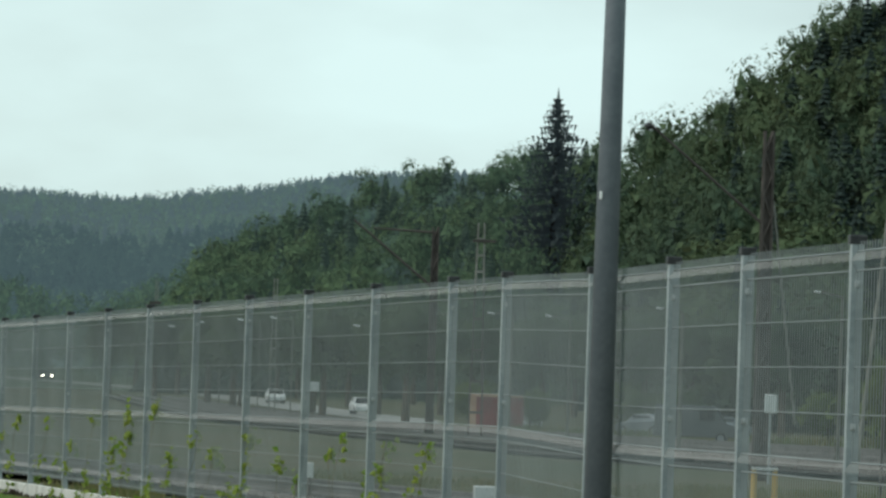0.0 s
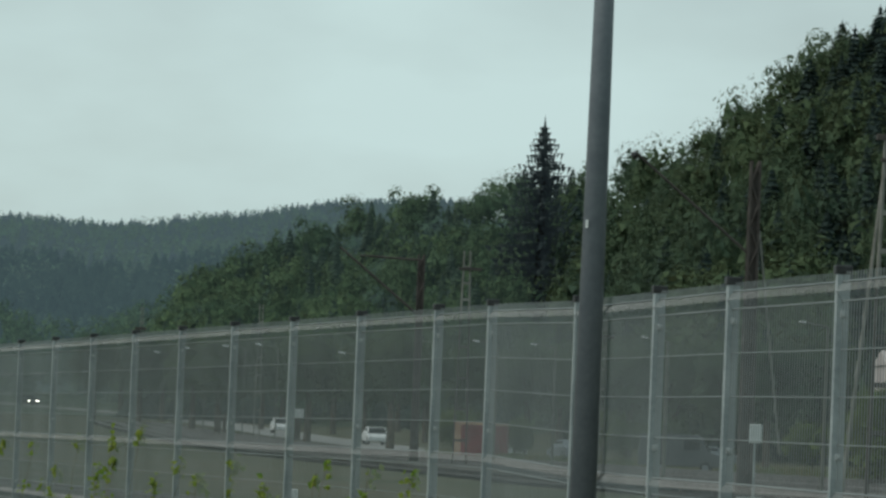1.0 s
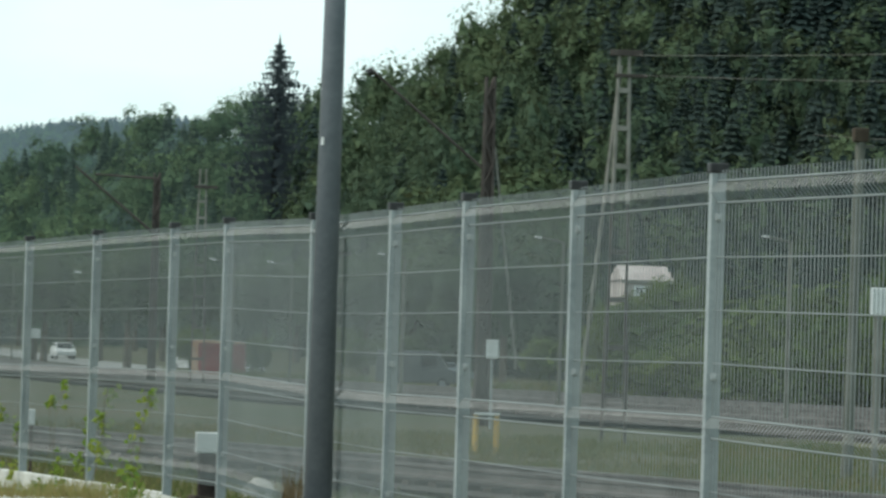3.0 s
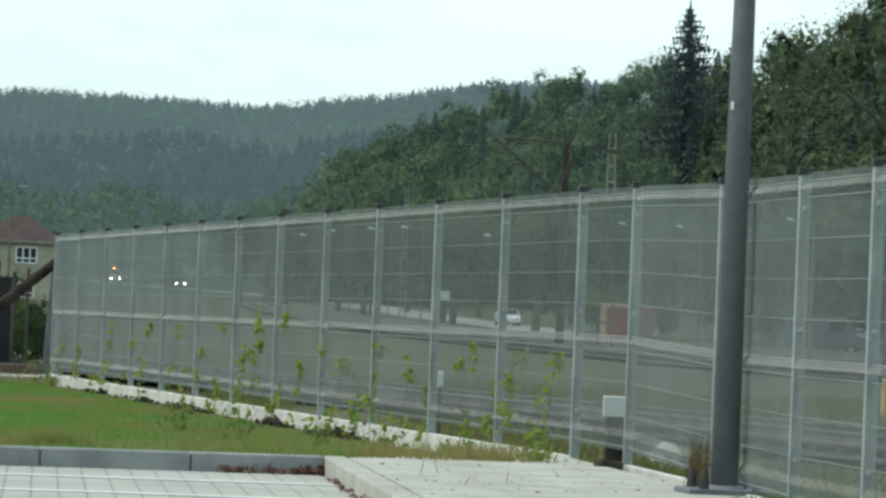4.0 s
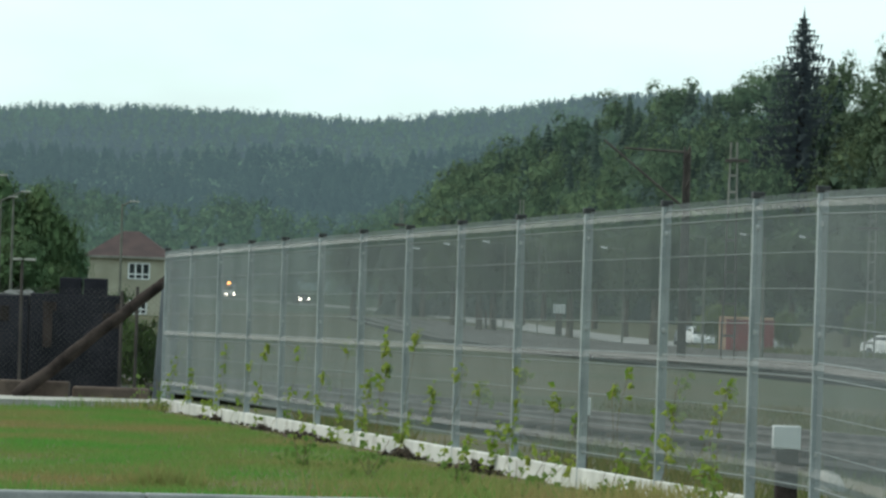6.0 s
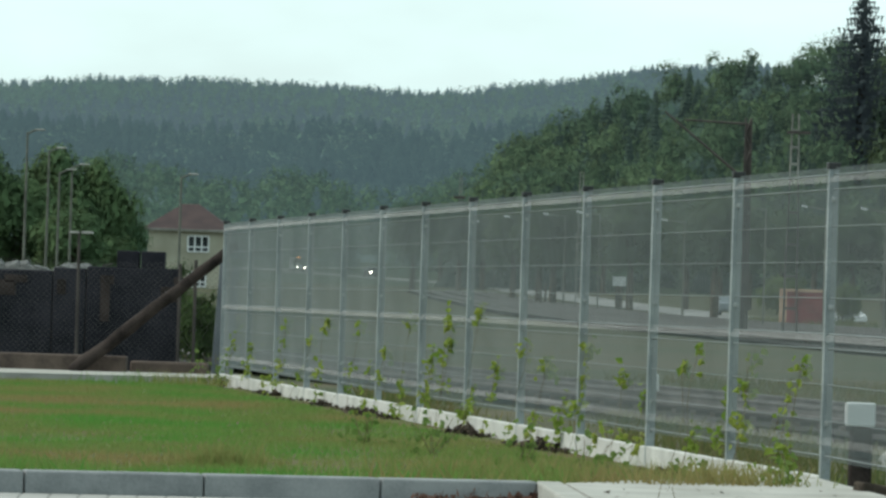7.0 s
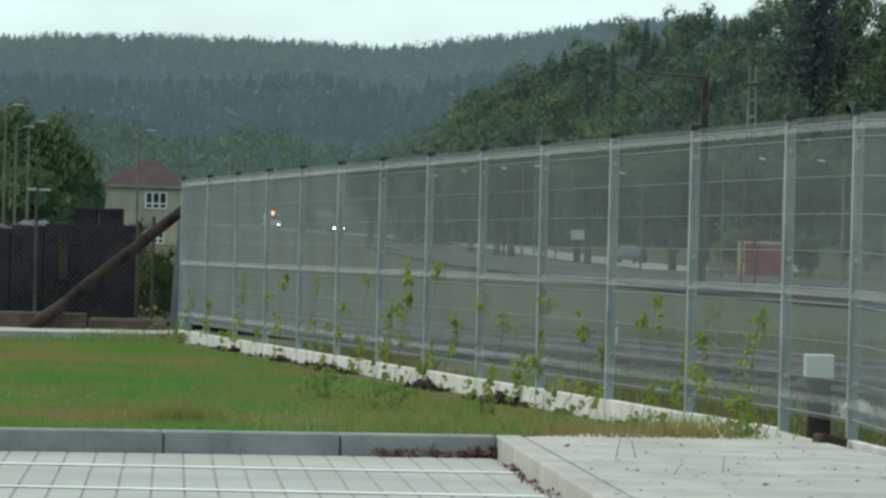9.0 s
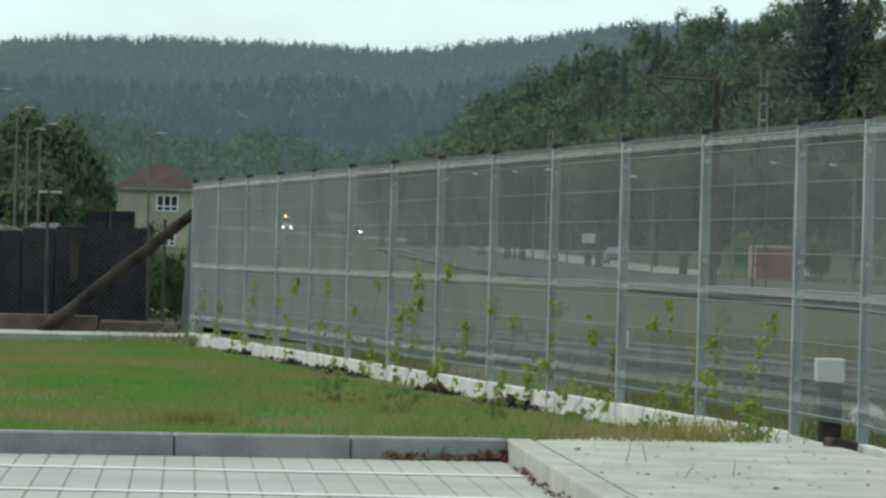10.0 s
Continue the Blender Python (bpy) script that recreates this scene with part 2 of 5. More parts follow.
# ---- building helpers ----
def mesh_ob(name, bm, material, parent=None, smooth=False):
    me = bpy.data.meshes.new(name)
    bm.to_mesh(me)
    bm.free()
    for m in (material if isinstance(material, (list, tuple)) else [material]):
        me.materials.append(m)
    if smooth:
        for p in me.polygons:
            p.use_smooth = True
    ob = new(name, me)
    ob.parent = parent
    return ob


def part(name, bm, material, parent, label="", smooth=False):
    ob = mesh_ob(name, bm, material, parent, smooth)
    return tagged(ob, label) if label else ob


def thing(name, label, category, m=None, group="", kind=""):
    ob = new(name)
    if m is not None:
        ob.matrix_basis = m
    return tagged(ob, label, category, group, kind)


def box(bm, x0, x1, y0, y1, z0, z1, bevel=0.0, m=None):
    r = bmesh.ops.create_cube(bm, size=1)
    vs = r["verts"]
    t = Matrix.Translation(((x0 + x1) / 2, (y0 + y1) / 2, (z0 + z1) / 2)) @ Matrix.Diagonal((x1 - x0, y1 - y0, z1 - z0, 1))
    bmesh.ops.transform(bm, matrix=(m @ t) if m else t, verts=vs)
    if bevel:
        es = list({e for v in vs for e in v.link_edges})
        bmesh.ops.bevel(bm, geom=es, offset=bevel, segments=2, affect="EDGES", profile=0.5)
    return bm


def tube(bm, a, b, r0, r1=None, n=10):
    """A tapered round bar from a to b."""
    a, b = Vector(a), Vector(b)
    r1 = r0 if r1 is None else r1
    d = b - a
    q = d.to_track_quat("Z", "Y").to_matrix().to_4x4()
    m = Matrix.Translation((a + b) / 2) @ q
    bmesh.ops.create_cone(bm, cap_ends=True, segments=n, radius1=r0, radius2=max(r1, 1e-4), depth=d.length, matrix=m)
    return bm


def raw(name, verts, faces, material, parent=None):
    """A mesh object from arrays; faces all of one size."""
    verts, faces = np.asarray(verts, dtype=np.float32), np.asarray(faces, dtype=np.int32)
    me = bpy.data.meshes.new(name)
    k = faces.shape[1]
    me.vertices.add(len(verts))
    me.vertices.foreach_set("co", verts.ravel())
    me.loops.add(faces.size)
    me.loops.foreach_set("vertex_index", faces.ravel())
    me.polygons.add(len(faces))
    me.polygons.foreach_set("loop_start", np.arange(len(faces), dtype=np.int32) * k)
    me.update(calc_edges=True)
    for m in (material if isinstance(material, (list, tuple)) else [material]):
        me.materials.append(m)
    ob = new(name, me)
    ob.parent = parent
    return ob


rng = np.random.default_rng(7)

# ---- ground and hills ----
NEAR_AZ = [-0.6, -0.017, 0.004, 0.017, 0.0265, 0.0348, 0.0464, 0.058, 0.069, 0.08, 0.099, 0.112, 0.122, 0.129, 0.1376, 0.145, 0.152, 0.17, 0.2, 0.3, 0.6]
NEAR_EL = [0.0, 0.0, 0.014, 0.033, 0.0367, 0.0405, 0.0466, 0.0495, 0.0513, 0.0545, 0.0575, 0.0645, 0.0685, 0.0742, 0.0815, 0.088, 0.094, 0.104, 0.116, 0.124, 0.124]
FAR_AZ = [-1.2, -0.4, -0.19, -0.1, -0.073, -0.052, -0.03, -0.015, -0.003, 0.012, 0.027, 0.043, 0.063, 0.2, 0.6, 1.2]
FAR_EL = [0.0, 0.02, 0.0375, 0.0419, 0.0444, 0.0447, 0.0444, 0.0439, 0.0433, 0.0452, 0.0468, 0.05, 0.0515, 0.05, 0.03, 0.0]
NEAR_R_AZ, NEAR_R = [-0.6, 0.09, 0.125, 0.6], [900, 900, 620, 520]
TREE_H = 13.3


def near_r(az):
    return np.interp(az, NEAR_R_AZ, NEAR_R)


def ground_z(az, r):
    """Height of the land, seen from the yard: az to the right of ahead, r the distance."""
    az, r = np.asarray(az, float), np.asarray(r, float)
    base = np.interp(r, [0, 270, 330, 420, 700, 1000], [-0.5, -0.5, -0.3, 0.35, 3.5, 7.0])
    rn = near_r(az)
    top = np.maximum(np.interp(az, NEAR_AZ, NEAR_EL) * rn + 1.06 - TREE_H, 0)
    f = np.clip((r - 0.6 * rn) / (0.4 * rn), 0, 1)
    near = top * (0.25 * f + 0.75 * f * f)
    near = np.where(r > rn, top * np.exp(-((r - rn) / 160.0) ** 2), near)
    fe = np.interp(az, FAR_AZ, FAR_EL)
    far = np.interp(r, [1000, 1350, 1850, 2500, 3000, 4700], [0, 0.2, 0.55, 1.0, 0.8, 0.1]) * np.maximum(fe * 2500 - 14.5, 0)
    return base + np.maximum(near, 0) + far


def build_ground():
    a_f = np.linspace(-0.2, 0.42, 125)
    a_c = np.concatenate([np.linspace(-math.pi, -0.23, 40), a_f, np.linspace(0.45, math.pi, 40)[:-1]])
    r = np.concatenate([[0.5], np.geomspace(4, 250, 24), np.linspace(265, 1000, 50), np.geomspace(1030, 4800, 40)])
    A, R = np.meshgrid(a_c, r, indexing="ij")
    Z = ground_z(A, R)
    V = np.stack([R * np.sin(A), R * np.cos(A), Z], -1).reshape(-1, 3)
    na, nr = len(a_c), len(r)
    i, j = np.meshgrid(np.arange(na), np.arange(nr - 1), indexing="ij")
    i2 = (i + 1) % na
    F = np.stack([i * nr + j, i2 * nr + j, i2 * nr + j + 1, i * nr + j + 1], -1).reshape(-1, 4)[:, ::-1]
    ob = raw("ground", V, F, [YARD, FORESTFLOOR, HAZED_FAR_SLOPE])
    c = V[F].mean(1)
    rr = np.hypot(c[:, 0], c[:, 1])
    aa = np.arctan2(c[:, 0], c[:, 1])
    # ground past 1000 m glows faintly, its haze painted into the material
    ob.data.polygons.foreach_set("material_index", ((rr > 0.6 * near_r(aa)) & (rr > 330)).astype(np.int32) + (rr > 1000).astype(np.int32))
    for p in ob.data.polygons:
        p.use_smooth = True
    return tagged(ob, "dry grassy rail yard rising into forested hills", "ground", kind="structure")


build_ground()


# ---- woods ----
def broad_template(n, seed, squash=1.25, size=1.0, lobe_n=14):
    """A crown of loose triangles round several lobes, one metre in radius."""
    g = np.random.default_rng(seed)
    lobes = g.normal(0, 0.37, (lobe_n, 3)) * [1, 1, squash * 0.95]
    if lobe_n > 14:      # a full, rounded crown
        far = np.linalg.norm(lobes / [1, 1, squash], axis=1)[:, None]
        lobes *= np.minimum(1, 0.58 / far)
    rad = g.uniform(0.34, 0.6, lobe_n) * (14 / lobe_n) ** 0.3
    k = g.integers(0, lobe_n, n)
    d = g.normal(0, 1, (n, 3))
    d /= np.linalg.norm(d, axis=1)[:, None]
    d[:, 2] = np.abs(d[:, 2]) * np.where(g.random(n) < 0.25, -1, 1)
    inner = g.random(n) < 0.2
    c = lobes[k] + d * (rad[k] * np.where(inner, g.uniform(0.45, 0.75, n), g.uniform(0.78, 1.05, n)))[:, None]
    s = g.uniform(0.045, 0.09, n) * (420 / max(n, 200)) ** 0.35 * size * np.where(inner, 2.4, 1.0)
    t = g.normal(0, 1, (n, 3, 3)) * s[:, None, None]
    t -= 0.7 * (t * d[:, None, :]).sum(-1, keepdims=True) * d[:, None, :]     # leaves lie along the crown's surface
    v = (c[:, None, :] + t).reshape(-1, 3)
    v[:, 2] += squash
    v[:, 2] /= np.percentile(v[:, 2], 99.7)
    return v


def conifer_template(tiers, per, seed, width=0.24, full=1.5):
    """Tiers of drooping boughs on a tree one metre high."""
    g = np.random.default_rng(seed)
    out = []
    for i in range(tiers):
        f = i / tiers
        z = 0.1 + 0.88 * f
        reach = width * (1 - f) ** 0.85 * g.uniform(0.72, 1.2) + 0.012
        for k in range(per):
            a = 2 * math.pi * (k + g.uniform(-0.3, 0.3)) / per + i * 0.9
            w = 2.4 / per * reach * full + 0.006
            l = reach * g.uniform(0.72, 1.15)
            ca, sa = math.cos(a), math.sin(a)
            tip = (l * ca, l * sa, z - 0.35 * l)
            b1 = (0.12 * l * ca - w * sa, 0.12 * l * sa + w * ca, z + 0.6 / tiers)
            b2 = (0.12 * l * ca + w * sa, 0.12 * l * sa - w * ca, z + 0.6 / tiers)
            out += [tip, b1, b2]
    out += [(0.012, 0, 0.9), (-0.012, 0, 0.9), (0, 0, 1.03), (0, 0.012, 0.9), (0, -0.012, 0.9), (0, 0, 1.03)]
    return np.array(out)


def crown_normals(t, lift):
    """Outward directions of a crown's leaves, tilted skyward to brighten them, for soft shading."""
    c = t.reshape(-1, 3, 3).mean(1)
    q = (c - [0, 0, np.percentile(c[:, 2], 35)]) * [1, 1, lift] + [0, 0, 0.08]
    q /= np.linalg.norm(q, axis=1)[:, None] + 1e-6
    q[:, 2] += 0.55
    q /= np.linalg.norm(q, axis=1)[:, None]
    return np.repeat(q, 3, axis=0)


def give_normals(ob, nrm):
    at = ob.data.attributes.new("crown_normal", "FLOAT_VECTOR", "POINT")
    at.data.foreach_set("vector", np.asarray(nrm, dtype=np.float32).ravel())
    return ob


def scatter(name, templates, places, heights, widths, material, label):
    """One object of many trees of loose triangles."""
    g = np.random.default_rng(len(places))
    vs, ns = [], []
    round_n = [crown_normals(t, 0.8) for t in templates]
    for (x, y, z), h, w in zip(places, heights, widths):
        i = g.integers(len(templates))
        t, u = templates[i], round_n[i]
        a = g.uniform(0, 2 * math.pi)
        c, s = math.cos(a), math.sin(a)
        vs.append(np.stack([(t[:, 0] * c - t[:, 1] * s) * w + x, (t[:, 0] * s + t[:, 1] * c) * w + y, t[:, 2] * h + z], 1))
        ns.append(np.stack([u[:, 0] * c - u[:, 1] * s, u[:, 0] * s + u[:, 1] * c, u[:, 2]], 1))
    v = np.concatenate(vs)
    ob = raw(name, v, np.arange(len(v)).reshape(-1, 3), material)
    give_normals(ob, np.concatenate(ns))
    return tagged(ob, label, "woods", kind="stuff")


def polar_places(n, az0, az1, r0, r1, seed, rfun=None):
    g = np.random.default_rng(seed)
    az = g.uniform(az0, az1, n)
    u = g.uniform(0, 1, n)
    if rfun is None:
        r = np.sqrt(r0 * r0 + u * (r1 * r1 - r0 * r0))
    else:
        rn = rfun(az)
        r = rn * (r0 + u * (r1 - r0))
    z = ground_z(az, r)
    return np.stack([r * np.sin(az), r * np.cos(az), z - 0.4], 1), az, r


BT = [broad_template(950, s, 1.25, 0.9) for s in range(6)]
BT_FAR = [broad_template(130, s + 20, 1.2, 0.8) for s in range(5)]
BT_MID = [broad_template(300, s + 40, 1.2, 0.8) for s in range(5)]
CT = [conifer_template(15, 8, s) for s in range(5)]
CT_FAR = [conifer_template(10, 6, s + 30, 0.26) for s in range(5)]


def build_woods():
    p, az, r = polar_places(1950, -0.03, 0.3, 0.585, 1.03, 1, near_r)
    g = np.random.default_rng(3)
    keep = (np.interp(az, NEAR_AZ, NEAR_EL) > 0.012) & ~((np.abs(az - 0.0893) < 0.0045) & (r > 630) & (r < 765))
    p, az, r = p[keep], az[keep], r[keep]
    con = g.random(len(p)) < np.interp(az, [0.1, 0.101, 0.14, 0.16, 0.2], [0.3, 0.08, 0.12, 0.55, 0.75])
    h = g.uniform(7.5, 12.5, len(p))
    # left shoulder takes lighter leaf copies with distance haze painted in
    slope = az < 0.094
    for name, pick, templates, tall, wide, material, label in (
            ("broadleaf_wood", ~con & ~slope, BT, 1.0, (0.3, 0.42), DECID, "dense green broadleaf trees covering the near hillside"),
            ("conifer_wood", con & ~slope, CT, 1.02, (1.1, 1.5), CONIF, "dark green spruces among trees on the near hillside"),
            ("slope_broadleaf_wood", ~con & slope, BT, 1.0, (0.3, 0.42), HAZED_DECID_SLOPE, "green broadleaf trees on the slope's far shoulder"),
            ("slope_conifer_wood", con & slope, CT, 1.02, (1.1, 1.5), HAZED_CONIF_SLOPE, "green conifers on the slope's far shoulder")):
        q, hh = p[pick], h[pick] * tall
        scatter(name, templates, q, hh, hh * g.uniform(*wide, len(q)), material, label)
    p, az, r = polar_places(8200, -0.16, 0.075, 980, 2540, 5)
    patch = np.array([noise.noise((x * 0.004, y * 0.0025, 2)) for x, y, _ in p])
    edge = r + 420 * np.array([noise.noise((a * 26, b * 0.0016, 8)) for a, b in zip(az, r)])
    con = g.random(len(p)) < np.clip(np.interp(edge, [1000, 1260, 1330, 1750, 1900, 2500], [0.04, 0.08, 0.95, 0.9, 0.38, 0.45]) + 0.9 * patch * (r > 1700), 0.02, 0.98)
    h = g.uniform(7.5, 11.5, len(p))
    low = edge < 1300
    # every far wood has the bluish air haze painted in as emission
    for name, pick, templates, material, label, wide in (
            ("valley_broadleaf_wood", ~con & low, BT_MID, HAZED_DECID_LOW, "light green broadleaf trees at the valley's end", (0.4, 0.55)),
            ("distant_broadleaf_wood", ~con & ~low, BT_FAR, HAZED_DECID_FAR, "distant broadleaf forest patches on the far slope", (0.5, 0.7)),
            ("dark_conifer_wood", con & (edge < 1800), CT_FAR, HAZED_CONIF_MID, "dark conifer belt on the lower far slope", (1.25, 1.8)),
            ("distant_conifer_wood", con & (edge >= 1800), CT_FAR, HAZED_CONIF_FAR, "distant conifer forest covering the far ridge, tinted by painted haze", (1.25, 1.8))):
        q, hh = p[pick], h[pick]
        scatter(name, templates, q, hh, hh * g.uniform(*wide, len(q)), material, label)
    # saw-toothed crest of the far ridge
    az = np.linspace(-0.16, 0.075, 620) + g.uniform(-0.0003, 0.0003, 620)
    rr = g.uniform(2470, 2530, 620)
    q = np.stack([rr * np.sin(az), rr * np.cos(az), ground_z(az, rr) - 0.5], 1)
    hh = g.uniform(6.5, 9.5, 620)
    scatter("crest_conifers", CT_FAR, q, hh, hh * 1.3, HAZED_CONIF_FAR, "row of conifers along the far ridge crest")


build_woods()


def build_tree(name, label, x, y, z, h, w, material, template, lean=0.0, limbs=6):
    t = thing(name, label, "tree", pose(x, y, z))
    bm = bmesh.new()
    tube(bm, (0, 0, -0.5), (lean, 0, h * 0.75), 0.03 * h, 0.008 * h, 8)
    g = random.Random(int(x * 10))
    for k in range(limbs):
        a, f = g.uniform(0, 6.28), g.uniform(0.3, 0.65)
        tube(bm, (lean * f, 0, h * f), (w * 0.55 * math.cos(a), w * 0.55 * math.sin(a), h * (f + 0.2)), 0.01 * h, 0.003 * h, 5)
    part("trunk", bm, BARK, t)
    v = template * [w, w, h]
    give_normals(raw("crown", v, np.arange(len(v)).reshape(-1, 3), material, t), crown_normals(template, 0.8))
    return t


# the tall spruce that stands over the near ridge
def spruce_template(tiers, per, seed):
    """Open tiers of boughs, each with sprays hanging along it, on a tree one metre high."""
    g = np.random.default_rng(seed)
    out = []
    for i in range(tiers):
        f = i / tiers
        reach = 0.3 * (1 - f) ** 0.75 * g.uniform(0.8, 1.12) + 0.008
        for k in range(per):
            a = 2 * math.pi * (k + g.uniform(-0.4, 0.4)) / per + i * 0.9
            l = reach * g.uniform(0.62, 1.1)
            ca, sa = math.cos(a), math.sin(a)
            z = 0.06 + 0.92 * f + g.uniform(-0.03, 0.03) * (1.15 - f)
            for u in np.linspace(0.12, 0.92, 5):
                w = 0.2 * l * (1.15 - u) + 0.012
                c = np.array([l * u * ca, l * u * sa, z - 0.16 * l * u + 0.12 * l * u * u])
                e = np.array([-sa, ca, 0]) * w
                t = np.array([ca, sa, 0]) * 0.24 * l
                out += [c - e * 0.7 - t * 0.3, c + e * 0.7 - t * 0.3, c + t + [0, 0, -0.005]]
                out += [c - e * 0.5, c + t * 0.6, c + np.array([0, 0, -0.034 * g.uniform(0.2, 1.3)]) + e * 0.9 * g.uniform(-1, 1)]
    for q in range(2):
        e = np.array([0.018, 0, 0]) if q else np.array([0, 0.018, 0])
        out += [e + [0, 0, 0.86], -e + [0, 0, 0.86], np.array([0, 0, 1.02])]
    return np.array(out)


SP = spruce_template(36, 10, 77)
build_tree("spruce_tree", "tall dark spruce standing above the hill's other trees", 67.8, 757, float(ground_z(0.0893, 760)), 54.0 - float(ground_z(0.0893, 760)), 35.0, HAZED_SPRUCE, SP, 0.0, 0)


# ---- yard: parking, kerb, pavement, lawn ----
UA = Vector((math.sin(-0.1694), math.cos(-0.1694), 0))
NA = Vector((math.cos(-0.1694), -math.sin(-0.1694), 0))


def fence_a(s, off=0.0, z=0.0):
    """A place along the long fence; off to its far side."""
    return NA * (7.342 + off) + UA * (s + 1.4) + Vector((0, 0, z))


Q1 = Vector((2.31, 28.5, 0))
UB = Vector((0.0959, -0.9954, 0))
NB = Vector((0.9954, 0.0959, 0))


def fence_b(u, off=0.0, z=0.0):
    return Q1 + UB * u + NB * off + Vector((0, 0, z))


KC = Vector((0.31, 28.95, 0.02))           # kerb corner
UK = Vector((-0.9762, -0.2169, 0)).normalized()     # along the kerb, away from the corner
RK = Vector((0.048, -0.9988, 0))       # along the returning kerb, towards the camera


UP_LAWN = Vector((-UK.y, UK.x, 0)) if Vector((-UK.y, UK.x, 0)).y > 0 else Vector((UK.y, -UK.x, 0))


def lawn_z(x, y):
    """The lawn falls away a little behind the kerb."""
    d = (x - KC.x) * UP_LAWN.x + (y - KC.y) * UP_LAWN.y
    return 0.008 - 0.138 * np.clip((d - 0.15) / 2.6, 0, 1) - 0.025 * np.clip((d - 3) / 24, 0, 1)


def sheet(name, pts, z0, z1, material, label, category):
    """A flat slab with a given outline, counter-clockwise from above."""
    bm = bmesh.new()
    lo = [bm.verts.new((p[0], p[1], z0)) for p in pts]
    hi = [bm.verts.new((p[0], p[1], z1)) for p in pts]
    bm.faces.new(hi)
    bm.faces.new(lo[::-1])
    n = len(pts)
    for i in range(n):
        bm.faces.new((lo[i], lo[(i + 1) % n], hi[(i + 1) % n], hi[i]))
    bmesh.ops.recalc_face_normals(bm, faces=bm.faces)
    return tagged(mesh_ob(name, bm, material), label, category, kind="structure")


def build_yard():
    kl = KC + UK * 12
    c0, c1 = KC + RK * 0.0, KC + RK * 34
    # bed of the parking area, below its pavers
    sheet("road", [(-30, -8), (c1.x, c1.y), (c0.x, c0.y), (kl.x, kl.y), (-30, kl.y - 3)], -0.6, -0.1035, JOINT, "sandy bed under the grey parking pavers", "road")
    a0 = fence_a(29.0, -0.06)
    bm = bmesh.new()
    for i in range(24):                       # strips across the lawn, from the kerb to its far end
        d0, d1 = 0.12 + 29.5 * (i / 24) ** 1.6, 0.12 + 29.5 * ((i + 1) / 24) ** 1.6
        row = []
        for d in (d0, d1):
            base = KC + UP_LAWN * d
            t = ((fence_a(29, -0.04) - base).dot(NA)) / (-UK).dot(NA)       # meets the fence line
            right = base - UK * t
            left = base + UK * 26
            row.append([right, base - UK * t * 0.5, base, base + UK * 4, left])
        for j in range(4):
            q = [row[0][j], row[0][j + 1], row[1][j + 1], row[1][j]]
            f = bm.faces.new([bm.verts.new((p.x, p.y, float(lawn_z(p.x, p.y)))) for p in q])
            f.normal_update()
            if f.normal.z < 0:
                f.normal_flip()
    bmesh.ops.remove_doubles(bm, verts=bm.verts, dist=0.001)
    tagged(mesh_ob("lawn", bm, LAWN), "mown lawn with bare reddish patches beside the fence", "lawn", kind="structure")
    sheet("concrete_strip", [(-2.75, 60.2), (-2.7, 62.6), (-14, 62.6), (-14, 56.8)], -0.6, -0.07, CONC, "pale concrete strip at the foot of the dark wall", "pavement")
    b = [fence_b(-0.2, -0.04), fence_b(30, -0.04)]
    sheet("pavement", [(KC.x + 0.16, KC.y + 0.15), (c1.x + 0.16, c1.y), (b[1].x, b[1].y), (b[0].x, b[0].y), (a0.x, a0.y), (a0.x - 0.4, a0.y - 0.1)],
          -0.6, 0.017, CONC, "rough concrete bed under pale pavement slabs", "pavement")


build_yard()


def build_kerb():
    k = thing("kerb", "weathered grey concrete kerb between parking pavers and lawn", "kerb", kind="structure")
    bm = bmesh.new()
    box(bm, 0.004, 0.996, 0.0, 0.15, -0.45, 0.005, 0.012)
    proto = part("kerbstone", bm, KERB, k)
    ang = math.atan2(UK.y, UK.x)
    proto.matrix_basis = Matrix.Translation(KC + UK * 0.9) @ Matrix.Rotation(ang, 4, "Z") @ Matrix.Diagonal((1, -1, 1, 1))
    for i in range(1, 9):
        c = new("kerbstone", proto.data)
        c.parent = k
        c.matrix_basis = Matrix.Translation(KC + UK * (0.9 + i * 1.0)) @ Matrix.Rotation(ang, 4, "Z") @ Matrix.Diagonal((1, -1, 1, 1))
    bm = bmesh.new()
    box(bm, 0.0, 0.896, 0.0, 0.15, -0.45, 0.005, 0.012)
    s = part("kerbstone", bm, KERB, k)
    s.matrix_basis = Matrix.Translation(KC) @ Matrix.Rotation(ang, 4, "Z") @ Matrix.Diagonal((1, -1, 1, 1))
    r = thing("kerb", "pale concrete kerb along the edge of the pavement", "kerb", kind="structure")
    ang2 = math.atan2(RK.y, RK.x)
    bm = bmesh.new()
    box(bm, 0.004, 0.996, 0.0, 0.15, -0.45, 0.004, 0.015)
    proto = part("kerbstone", bm, CONC, r)
    for i in range(14):
        c = proto if i == 0 else new("kerbstone", proto.data)
        c.parent = r
        c.matrix_basis = Matrix.Translation(KC + RK * (i * 1.0 - 0.15)) @ Matrix.Rotation(ang2, 4, "Z")


build_kerb()


# ---- mesh fence ----
ROWS_Z = [0.045, 0.135, 0.36, 0.58, 0.80, 1.02, 1.11, 1.33, 1.55, 1.765]     # cross wires below the top of a post


WIRE_PROFILE = [(0.0, 0), (0.05, 0), (0.092, 0.036), (0.135, 0), (1.02, 0), (1.065, 0.036), (1.11, 0), (1.65, 0), (1.695, 0.036), (1.74, 0), (1.79, 0)]


